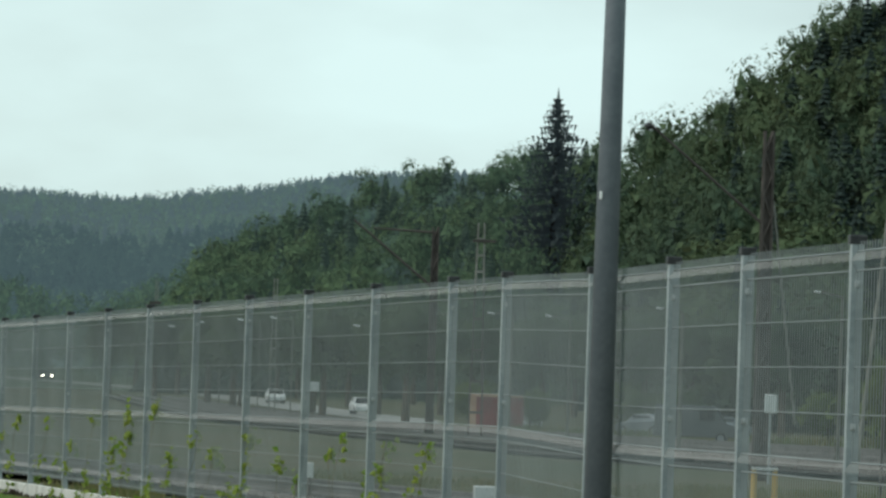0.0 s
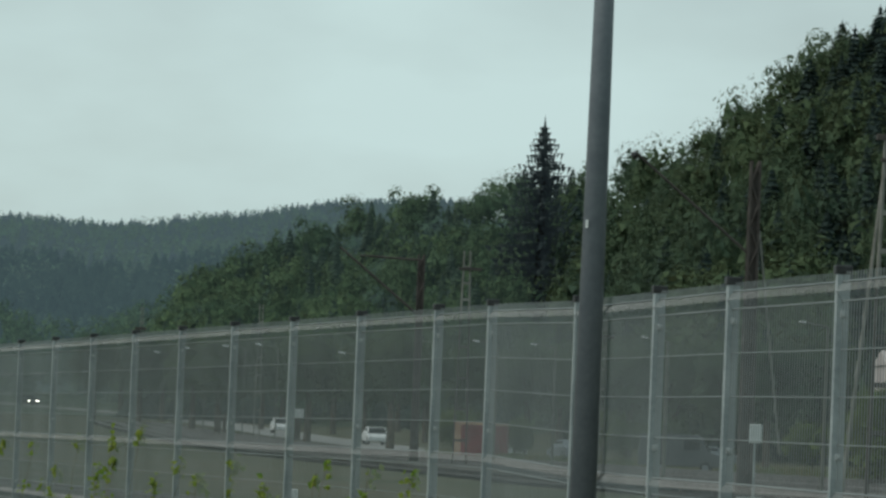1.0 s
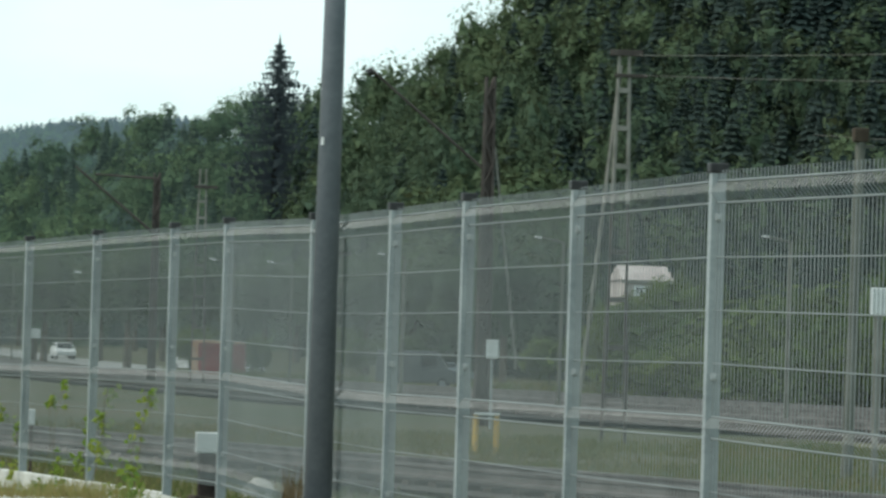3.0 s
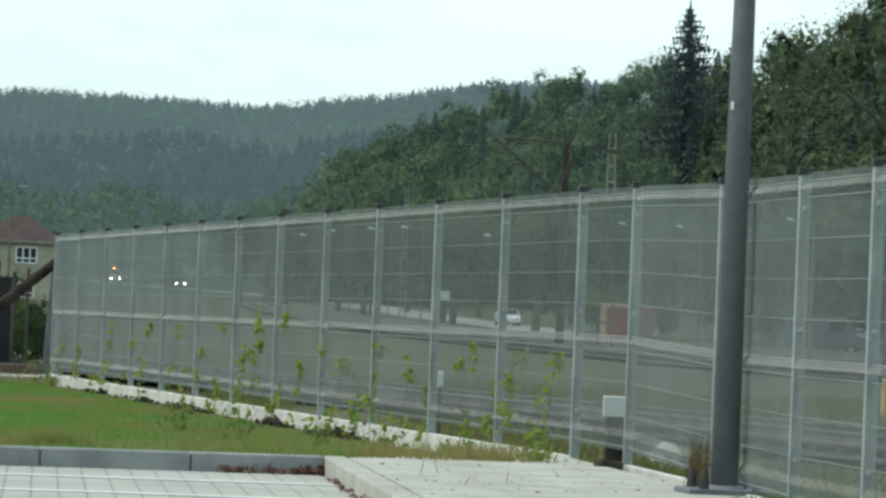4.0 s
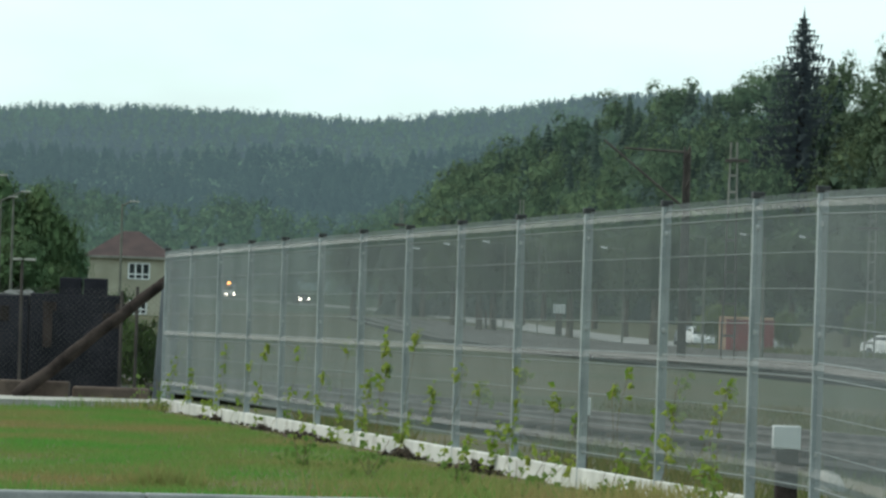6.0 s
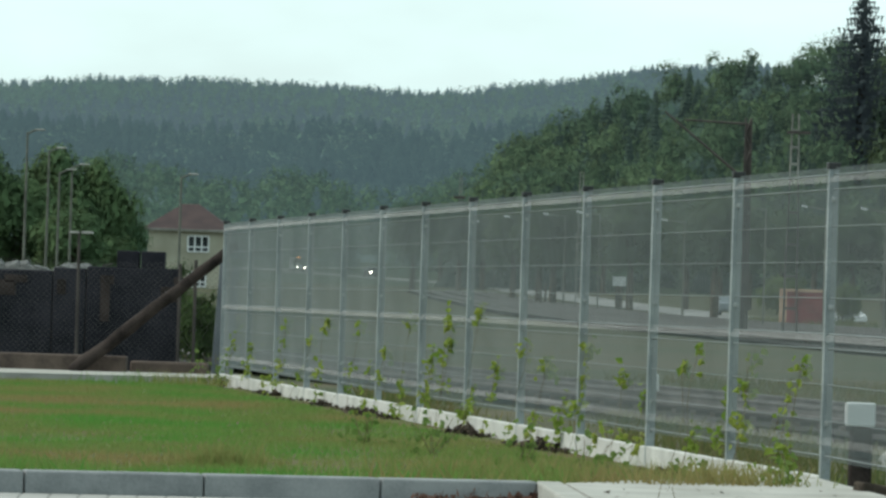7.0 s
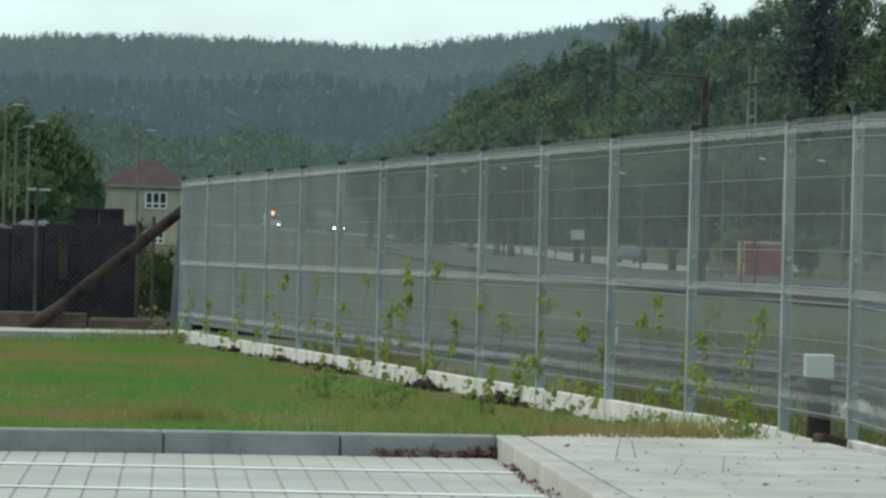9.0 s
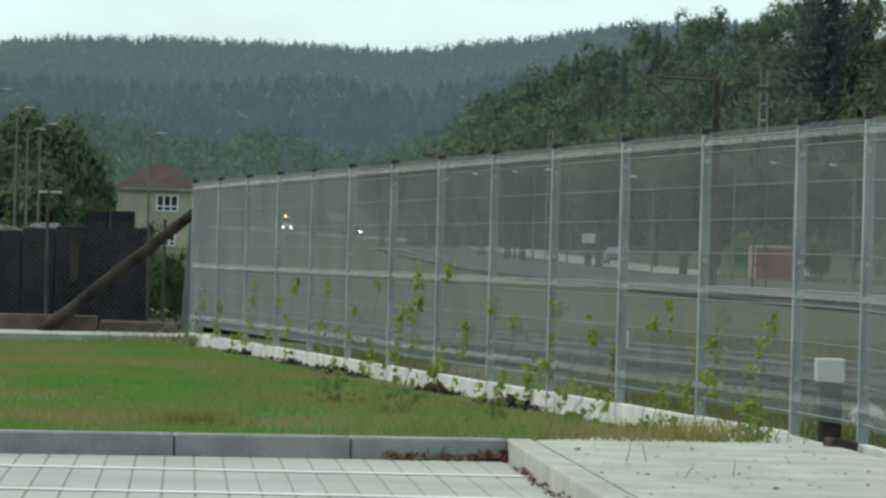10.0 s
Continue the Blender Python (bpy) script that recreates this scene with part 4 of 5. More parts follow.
# ---- dark wall, timber and chain-link fence at the lawn's end ----
def build_dark_wall():
    t = thing("tarred_wall", "black tar-coated wall of panels standing on concrete", "wall", pose(0.36, 0, -0.04))
    for x0, x1, z1 in ((-8.6, -7.15, 1.2), (-7.14, -5.72, 1.24), (-5.71, -5.28, 1.28), (-5.27, -4.05, 1.31)):
        bm = bmesh.new()
        box(bm, x0, x1, 63.9, 64.3, -0.5, z1, 0.02)
        part("panel", bm, TAR, t)
    for x0, x1 in ((-4.88, -4.59), (-4.56, -4.25)):
        bm = bmesh.new()
        box(bm, x0, x1, 63.9, 64.2, 1.30, 1.53, 0.015)
        part("top_box", bm, TAR, t)
    for x, z, w, h in ((-5.02, 0.84, 0.12, 0.5), (-4.16, 0.97, 0.26, 0.2), (-5.6, 1.03, 0.12, 0.2), (-6.33, 1.0, 0.26, 0.2), (-6.2, 1.12, 0.3, 0.1), (-5.0, 1.14, 0.18, 0.12), (-6.75, 0.92, 0.3, 0.24), (-4.05, 1.15, 0.14, 0.1)):
        bm = bmesh.new()
        box(bm, x - w / 2, x + w / 2, 63.885, 63.9, z - h / 2, z + h / 2, 0.004)
        part("patch", bm, BAREPATCH, t, "bare rusty brown patch")
    g = np.random.default_rng(71)
    r = thing("netting_heap", "crumpled grey wire netting and rubble on the wall's top", "netting", pose(0.36, 0, -0.02))
    for x0, x1, h in ((-8.3, -6.75, 0.1), (-6.7, -5.75, 0.13), (-5.8, -5.05, 0.12)):
        bm = bmesh.new()
        n = 14
        rows = []
        for i in range(n + 1):
            f = i / n
            top = 1.2 + h * math.sin(math.pi * f) ** 0.6 * (0.75 + 0.5 * g.random())
            rows.append([bm.verts.new((x0 + (x1 - x0) * f + g.normal(0, 0.01), 63.95 + y, z + g.normal(0, 0.012))) for y, z in ((0, 1.15), (0.05, 1.2 + (top - 1.2) * 0.7), (0.18, top), (0.32, 1.15))])
        for a, c in zip(rows, rows[1:]):
            for k in range(3):
                bm.faces.new((a[k], a[k + 1], c[k + 1], c[k]))
        bmesh.ops.recalc_face_normals(bm, faces=bm.faces)
        part("mound", bm, DARKNET, r)
    for k in range(46):
        x = g.uniform(-8.2, -4.95)
        bm = bmesh.new()
        p = Vector((x, 63.93 + g.uniform(0, 0.2), 1.2 + g.uniform(0, 0.05)))
        q = p + Vector((g.normal(0, 0.12), g.normal(0, 0.03), abs(g.normal(0.06, 0.04))))
        tube(bm, p, (p + q) / 2 + Vector((0, 0, 0.03)), 0.006, 0.006, 4)
        tube(bm, (p + q) / 2 + Vector((0, 0, 0.03)), q, 0.006, 0.006, 4)
        part("loose_wire", bm, NETTING, r)
    y = thing("yard_lamp", "flat twin-headed lamp on a thin rusty post", "lamp", pose(-4.93, 62.78, 0))
    bm = bmesh.new()
    tube(bm, (0, 0, -0.3), (-0.01, 0, 1.69), 0.022, 0.02, 8)
    part("post", bm, STEELBROWN, y)
    for x0, x1 in ((-0.13, -0.01), (0.02, 0.17)):
        bm = bmesh.new()
        box(bm, x0, x1, -0.05, 0.05, 1.685, 1.715, 0.008, pose(0, 0, 0, 0, 0, 0))
        part("lamp_head", bm, STONE, y, "flat pale lamp head")
    b = thing("timber_sill", "long brown timber lying at the wall's foot", "timber", pose(0.4, 0, 0.0))
    bm = bmesh.new()
    box(bm, -8.6, -4.62, 61.95, 62.25, -0.09, 0.13, 0.02)
    part("beam", bm, RUST, b)
    bm = bmesh.new()
    box(bm, -4.6, -3.6, 62.3, 62.55, -0.09, 0.07, 0.03)
    part("beam", bm, RUST, b)
    t = thing("timber_prop", "dark old timber pole leaning diagonally against the fence end", "timber", pose(0.42, 0, -0.02))
    bm = bmesh.new()
    a, e = Vector((-5.32, 61.75, -0.07)), Vector((-3.26, 61.75, 1.63))
    d = e - a
    side = Vector((0, 1, 0))
    up = d.cross(side).normalized()
    rings = []
    for i in range(15):
        c = a + d * (i / 14) + up * (0.02 * noise.noise((i * 0.5, 0, 0)))
        r = (0.088 - 0.0016 * i) * (1 + 0.1 * noise.noise((i * 0.9, 5, 0)))
        rings.append([bm.verts.new(c + (side * math.cos(k * math.pi / 6) + up * math.sin(k * math.pi / 6)) * r * (1 + 0.08 * noise.noise((i * 0.7, k * 0.8, 9)))) for k in range(12)])
    for r0, r1 in zip(rings, rings[1:]):
        for k in range(12):
            bm.faces.new((r0[k], r0[(k + 1) % 12], r1[(k + 1) % 12], r1[k]))
    bm.faces.new(rings[0][::-1])
    bm.faces.new(rings[-1])
    bmesh.ops.recalc_face_normals(bm, faces=bm.faces)
    part("pole", bm, TIMBER, t, smooth=True)
    c = thing("chain_link_fence", "old chain-link fence with thin posts before the dark wall", "fence", pose(0.36, 0, -0.03))
    bm = bmesh.new()
    x0, x1, z0, z1, y, w = -8.2, -3.2, 0.02, 1.38, 62.75, 0.0011
    step = 0.075
    k = int((x1 - x0 + (z1 - z0)) / step)
    for sgn in (1, -1):
        for i in range(k):
            xs = x0 - (z1 - z0) + i * step if sgn > 0 else x0 + i * step
            ax, az, bx, bz = xs, z0, xs + sgn * (z1 - z0), z1
            if sgn > 0:
                ta, tb = max(0, (x0 - ax) / (bx - ax)), min(1, (x1 - ax) / (bx - ax))
            else:
                ta, tb = max(0, (ax - x1) / (ax - bx)), min(1, (ax - x0) / (ax - bx))
            if tb <= ta:
                continue
            A = Vector((ax + (bx - ax) * ta, y + 0.003 * sgn, az + (bz - az) * ta))
            B = Vector((ax + (bx - ax) * tb, y + 0.003 * sgn, az + (bz - az) * tb))
            tube(bm, A, B, w, w, 4)
    part("netting", bm, NETTING, c)
    for x, h in ((-7.3, 1.5), (-3.78, 1.42), (-3.98, 1.36)):
        bm = bmesh.new()
        tube(bm, (x, 62.8, -0.4), (x, 62.8, h), 0.022, 0.022, 8)
        part("post", bm, STEELBROWN, c)
    bm = bmesh.new()
    box(bm, -0.06, 0.06, -0.06, 0.06, -0.5, 1.42, 0.015)
    cp = part("post", bm, POLE, c, "dull grey post")
    cp.matrix_basis = pose(-3.5, 63.2, 0, 0, 3, 0)
    bm = bmesh.new()
    tube(bm, (-3.24, 61.2, -0.3), (-3.2, 61.2, 1.35), 0.05, 0.05, 10)
    part("post", bm, POLE, c)


build_dark_wall()


# ---- house and trees beyond the wall ----
def build_house(name, label, x0, x1, y0, y1, z0, ze, apex, roofmat, wallmat, wins, over=0.5, gable=False):
    h = thing(name, label, "house")
    bm = bmesh.new()
    box(bm, x0, x1, y0, y1, z0, ze, 0.02)
    wall = part("wall", bm, wallmat, h)
    bm = bmesh.new()
    e = [bm.verts.new(v) for v in ((x0 - over, y0 - over, ze), (x1 + over, y0 - over, ze), (x1 + over, y1 + over, ze), (x0 - over, y1 + over, ze))]
    mx, my = (x0 + x1) / 2, (y0 + y1) / 2
    d = max(0, (x1 - x0) - (y1 - y0)) / 2 + 0.4 if not gable else (x1 - x0) / 2 + over * 0.6
    t = [bm.verts.new((mx - d, my, apex)), bm.verts.new((mx + d, my, apex))]
    for f in ((e[0], e[1], t[1], t[0]), (e[1], e[2], t[1]), (e[2], e[3], t[0], t[1]), (e[3], e[0], t[0]), (e[3], e[2], e[1], e[0])):
        bm.faces.new(f)
    part("roof", bm, roofmat, h)
    bm = bmesh.new()
    box(bm, x0 - over, x1 + over, y0 - over - 0.05, y0 - over + 0.05, ze - 0.22, ze, 0.01)
    part("eaves_board", bm, PALECONC, h)
    for wx, wz, ww, wh in wins:
        bm = bmesh.new()
        box(bm, wx - ww / 2, wx + ww / 2, y0 - 0.03, y0 + 0.05, wz - wh / 2, wz + wh / 2)
        w = part("window", bm, GLASS, h)
        bm = bmesh.new()
        for k in range(4):
            fx = wx - ww / 2 + ww * k / 3
            box(bm, fx - 0.07, fx + 0.07, y0 - 0.08, y0 - 0.02, wz - wh / 2, wz + wh / 2)
        for z in (wz - wh / 2, wz - wh * 0.2, wz + wh / 2):
            box(bm, wx - ww / 2, wx + ww / 2, y0 - 0.085, y0 - 0.025, z - 0.06, z + 0.06)
        part("window_frame", bm, WHITE, w, "white window frame")
    return h


build_house("house", "cream plastered house under a brown hipped roof", -28.4, -20.6, 450, 457, -0.4, 6.4, 8.9, ROOFTILE, PLASTER, [(-23.5, 5.0, 2.0, 1.5), (-23.5, 1.6, 1.6, 1.4)])
build_house("house", "house with pinkish roof half hidden behind bushes", 66.4, 71.4, 262, 270, -1, 6.6, 10.2, PINKROOF, PLASTER, [(69.5, 5.3, 1.8, 1.5)], 0.5, True)
build_house("house", "cream gabled house wing under a dull brown roof", 72.0, 76.2, 261, 267, -1, 7.3, 9.8, PINKROOF, PLASTER, [(74.6, 6.0, 1.2, 1.2)], 0.4)
build_house("shed", "small white building showing above the bank's bushes", 45.5, 48.4, 272, 277, -1, 6.35, 7.25, PINKWHITE, PINKWHITE, [(46.6, 5.6, 0.9, 0.7)], 0.12, True)

TB = [broad_template(10000, 60 + s, 1.25, 1.3, 34) for s in range(3)]
for x, y, h, w in ((-29.6, 259, 11.3, 3.4), (-32.8, 264, 11.2, 3.4), (-26.6, 255, 9.4, 2.7), (-23.2, 262, 9.6, 2.9), (-20.9, 262, 8.9, 2.3), (-19.7, 266, 7.1, 1.7), (-24.9, 256, 7.8, 2.8), (-21.6, 253, 6.0, 2.3), (-19.3, 257, 4.4, 1.4), (-27.6, 249, 6.2, 2.8), (-30.4, 250, 7.0, 2.8)):
    v = TB[int(abs(x)) % 3]
    build_tree("tree", "dense green broadleaf tree behind the dark wall", x + 1.4, y, -0.6, h * 0.96, w * 1.1, LEFT_LEAF, v)
bush_v = TB[1]
for az, r, h, w in ((0.0735, 322, 3.6, 2.4), (0.0856, 304, 3.0, 0.8), (0.0878, 304, 2.8, 0.75), (0.0868, 306, 3.1, 0.8), (0.11, 330, 3.2, 2.2), (0.118, 340, 3.5, 2.4), (0.105, 345, 4.0, 2.5), (0.15, 300, 3.6, 2.4), (0.1645, 240, 5.3, 2.4), (0.1668, 262, 5.5, 1.2), (0.1738, 264, 6.7, 1.0), (0.1695, 244, 5.9, 2.3), (0.1755, 241, 6.7, 2.2), (0.182, 240, 6.4, 2.8)):
    build_tree("bush", "yellowish green bush beyond the railway tracks", r * math.sin(az), r * math.cos(az), float(ground_z(az, r)) - 0.2, h, w, BUSH, bush_v)
for x, y, h, w in ((-4.25, 72, 1.9, 0.5), (-3.7, 70, 1.5, 0.5)):
    build_tree("bush", "small leafy bush growing behind the wall", x, y, -0.5, h, w, BUSH, bush_v)


def roadside_trees():
    """Trees with dark trunks along the far road, and thickets on the bank."""
    proto = None
    g = random.Random(9)
    spots = []
    for az, r in ((-0.006, 470), (0.0, 540), (0.004, 480), (0.009, 520), (0.0155, 430), (0.021, 400), (0.024, 395), (0.0305, 470), (0.0405, 385), (0.046, 460), (0.0525, 400), (0.0585, 345), (0.066, 420), (0.073, 440), (0.088, 400),
                  (0.1, 380), (0.11, 360), (0.12, 370), (0.131, 350), (0.14, 330), (0.0125, 600), (0.035, 520), (0.06, 500), (0.08, 470), (0.095, 440), (0.105, 420)):
        spots.append((az, r))
    for i, (az, r) in enumerate(spots):
        x, y, z = r * math.sin(az), r * math.cos(az), float(ground_z(az, r))
        k = g.uniform(0.85, 1.15)
        m = pose(x, y, z, 0, 0, g.uniform(0, 360)) @ Matrix.Identity(4)
        if proto is None:
            t = thing("roadside_tree", "dark-trunked roadside tree with full green crown", "tree", m, "trees along the far road")
            bm = bmesh.new()
            tube(bm, (0, 0, -0.4), (0, 0, 3.4), 0.34, 0.24, 9)
            tube(bm, (0, 0, 3.3), (0.8, 0.4, 6), 0.2, 0.08, 7)
            tube(bm, (0, 0, 3.2), (-0.8, -0.3, 6), 0.18, 0.08, 7)
            part("trunk", bm, BARK, t)
            v = TB[0] * [3.4, 3.4, 7.2] + [0, 0, 2.0]
            give_normals(raw("crown", v, np.arange(len(v)).reshape(-1, 3), DECID, t), crown_normals(TB[0], 0.8))
            proto = t
        else:
            copy_thing(proto, m)
    gg = np.random.default_rng(41)
    n = 230
    az = gg.uniform(0.16, 0.36, n)
    r = gg.uniform(215, 262, n)
    h = gg.uniform(2.5, 5.5, n) * np.interp(az, [0.16, 0.175, 0.19, 0.24, 0.36], [0.7, 0.9, 1.2, 1.4, 1.5])
    h = np.where((az > 0.235) & (az < 0.3), np.clip(h, 4.8, 6.5), h)
    p = np.stack([r * np.sin(az), r * np.cos(az), ground_z(az, r) - 0.6], 1)
    scatter("bank_bushes", BT, p, h, h * gg.uniform(0.45, 0.75, n), BUSH, "green bushes covering the bank beyond the tracks")
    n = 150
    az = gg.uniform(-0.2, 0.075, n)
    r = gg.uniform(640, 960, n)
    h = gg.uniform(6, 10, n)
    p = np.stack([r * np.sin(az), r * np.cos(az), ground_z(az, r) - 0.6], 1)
    # valley leaves include painted distance haze, a weak glow
    scatter("valley_trees", BT, p, h, h * gg.uniform(0.4, 0.55, n), HAZED_DECID_LOW, "broadleaf trees across the valley floor")


roadside_trees()


# ---- railway tracks and road ----
def strip(name, left, right, z, material, label, category, lift=True):
    """A band of ground between two lines, laid just above the land."""
    k = 24
    def along(line):
        d = [0]
        for a, b in zip(line, line[1:]):
            d.append(d[-1] + math.dist(a, b))
        return [(np.interp(i / k * d[-1], d, [p[0] for p in line]), np.interp(i / k * d[-1], d, [p[1] for p in line])) for i in range(k + 1)]
    bm = bmesh.new()
    rows = []
    for (ax, ay), (bx, by) in zip(along(left), along(right)):
        row = []
        for f in (0, 0.33, 0.67, 1):
            x, y = ax + (bx - ax) * f, ay + (by - ay) * f
            row.append(bm.verts.new((x, y, float(ground_z(math.atan2(x, y), math.hypot(x, y))) + z)))
        rows.append(row)
    for r0, r1 in zip(rows, rows[1:]):
        for i in range(3):
            bm.faces.new((r0[i], r0[i + 1], r1[i + 1], r1[i]))
    bmesh.ops.recalc_face_normals(bm, faces=bm.faces)
    for f in bm.faces:
        if f.normal.z < 0:
            f.normal_flip()
    return tagged(mesh_ob(name, bm, material), label, category, kind="structure")


BED_L = [(27, 85), (20, 108), (13.5, 144), (9.5, 215), (4.0, 320), (-3, 470)]
BED_R = [(66, 95), (50, 122), (39.5, 146), (33, 195), (16, 320), (5, 470)]
strip("ballast_bed", BED_L, BED_R, 0.12, BALLAST, "dark stony ballast bed of the main railway tracks", "railway bed")
SIDING_L = [(11.3, 30), (6.2, 48), (0.4, 70), (-9, 105)]
SIDING_R = [(15.3, 30), (10.2, 48), (4.4, 70), (-5, 105)]
strip("ballast_bed", SIDING_L, SIDING_R, 0.1, BALLAST, "dark ballast bed of the siding nearest the fence", "railway bed")


def build_track(label, line, top, step=1.2):
    t = thing("railway_track", label, "railway track")
    pts = []
    for a, b in zip(line, line[1:]):
        n = max(1, int(math.dist(a, b) / 9))
        pts += [(a[0] + (b[0] - a[0]) * i / n, a[1] + (b[1] - a[1]) * i / n) for i in range(n)]
    pts.append(line[-1])
    P = [Vector((x, y, float(ground_z(math.atan2(x, y), math.hypot(x, y))) + top)) for x, y in pts]
    for sgn in (-1, 1):
        bm = bmesh.new()
        ring = []
        for i, p in enumerate(P):
            d = (P[min(i + 1, len(P) - 1)] - P[max(i - 1, 0)]).normalized()
            s = Vector((d.y, -d.x, 0))
            c = p + s * (0.72 * sgn)
            ring.append([bm.verts.new(c + s * o + Vector((0, 0, z))) for o, z in ((-0.07, -0.16), (-0.07, -0.13), (-0.012, -0.11), (-0.012, -0.04), (-0.036, -0.03), (-0.036, 0), (0.036, 0), (0.036, -0.03), (0.012, -0.04), (0.012, -0.11), (0.07, -0.13), (0.07, -0.16))])
        for a, b in zip(ring, ring[1:]):
            for k in range(11):
                bm.faces.new((a[k], a[k + 1], b[k + 1], b[k]))
        bmesh.ops.recalc_face_normals(bm, faces=bm.faces)
        part("rail", bm, RAIL, t)
    bm = bmesh.new()
    box(bm, -1.25, 1.25, -0.12, 0.12, -0.3, -0.16, 0.0)
    me = bpy.data.meshes.new("sleeper")
    bm.to_mesh(me)
    bm.free()
    me.materials.append(SLEEPER)
    for a, b in zip(P, P[1:]):
        d = b - a
        n = max(1, int(d.length / step))
        for i in range(n):
            o = new("sleeper", me)
            o.parent = t
            o.matrix_basis = Matrix.Translation(a + d * (i / n)) @ Matrix.Rotation(math.atan2(d.y, d.x) - math.pi / 2, 4, "Z")
    return t


def between(f, line_l=BED_L, line_r=BED_R):
    return [(a[0] + (b[0] - a[0]) * f, a[1] + (b[1] - a[1]) * f) for a, b in zip(line_l, line_r)]


build_track("rusty siding track on dark ballast behind the fence", [(13.3, 30), (8.2, 48), (2.4, 70), (-7, 105)], 0.32, 0.8)
for f in (0.1, 0.36, 0.62, 0.88):
    build_track("main line railway track on dark ballast", between(f), 0.4, 2.4)

ROAD = [(62, 268), (43, 284), (31, 299), (23.4, 329), (16.3, 430), (7, 560), (-13, 650), (-34, 750)]


def offset_line(line, o):
    out = []
    for i, p in enumerate(line):
        a, b = line[max(i - 1, 0)], line[min(i + 1, len(line) - 1)]
        d = Vector((b[0] - a[0], b[1] - a[1])).normalized()
        out.append((p[0] + d.y * o, p[1] - d.x * o))
    return out


def build_verge():
    """Tall rough grass on the near verge of the road."""
    g = np.random.default_rng(93)
    n = 15000
    d = np.cumsum([0] + [math.dist(a, b) for a, b in zip(ROAD, ROAD[1:])])
    u = g.uniform(0, d[4], n)
    line = offset_line(ROAD, -6.2)
    x = np.interp(u, d, [p[0] for p in line]) + g.normal(0, 0.9, n)
    y = np.interp(u, d, [p[1] for p in line]) + g.normal(0, 0.9, n)
    p = np.stack([x, y, ground_z(np.arctan2(x, y), np.hypot(x, y)) - 0.05], 1)
    keep = np.arctan2(x, y) > 0.066
    blades("verge_grass", p[keep], 0.55, 0.07, 0.4, YARDGRASS, "tall rough grass on the far road's verge", 94)


build_verge()
strip("road", offset_line(ROAD, -3.4), offset_line(ROAD, 3.4), 0.06, ASPHALT, "pale asphalt road beyond the railway tracks", "road")


# ---- masts, lamps, poles ----
def lattice(bm, x, y, z0, z1, w0, w1, n=9):
    """A two-legged mast with rungs."""
    for s in (-1, 1):
        tube(bm, (x + s * w0, y, z0), (x + s * w1, y, z1), 0.045, 0.035, 6)
    for i in range(1, n):
        f = i / n
        w = w0 + (w1 - w0) * f
        box(bm, x - w, x + w, y - 0.04, y + 0.04, z0 + (z1 - z0) * f - 0.05, z0 + (z1 - z0) * f + 0.05)


def braced_mast(bm, x, y, z0, z1, w0, w1, n):
    """A narrow four-legged steel mast with close bracing and a plated lower shaft."""
    def at(f, i, j):
        w = w0 + (w1 - w0) * f
        return (x + i * w, y + j * w, z0 + (z1 - z0) * f)
    for i in (-1, 1):
        for j in (-1, 1):
            tube(bm, at(0, i, j), at(1, i, j), 0.05, 0.04, 4)
    for k in range(n):
        a, b = k / n, (k + 1) / n
        s = 1 if k % 2 else -1
        for j in (-1, 1):
            tube(bm, at(a, -s, j), at(b, s, j), 0.035, 0.035, 4)
            tube(bm, at(a, j, -s), at(b, j, s), 0.035, 0.035, 4)
    w = w0 * 0.62
    box(bm, x - w, x + w, y - 0.05, y + 0.05, z0, z0 + (z1 - z0) * 0.97, 0.01)


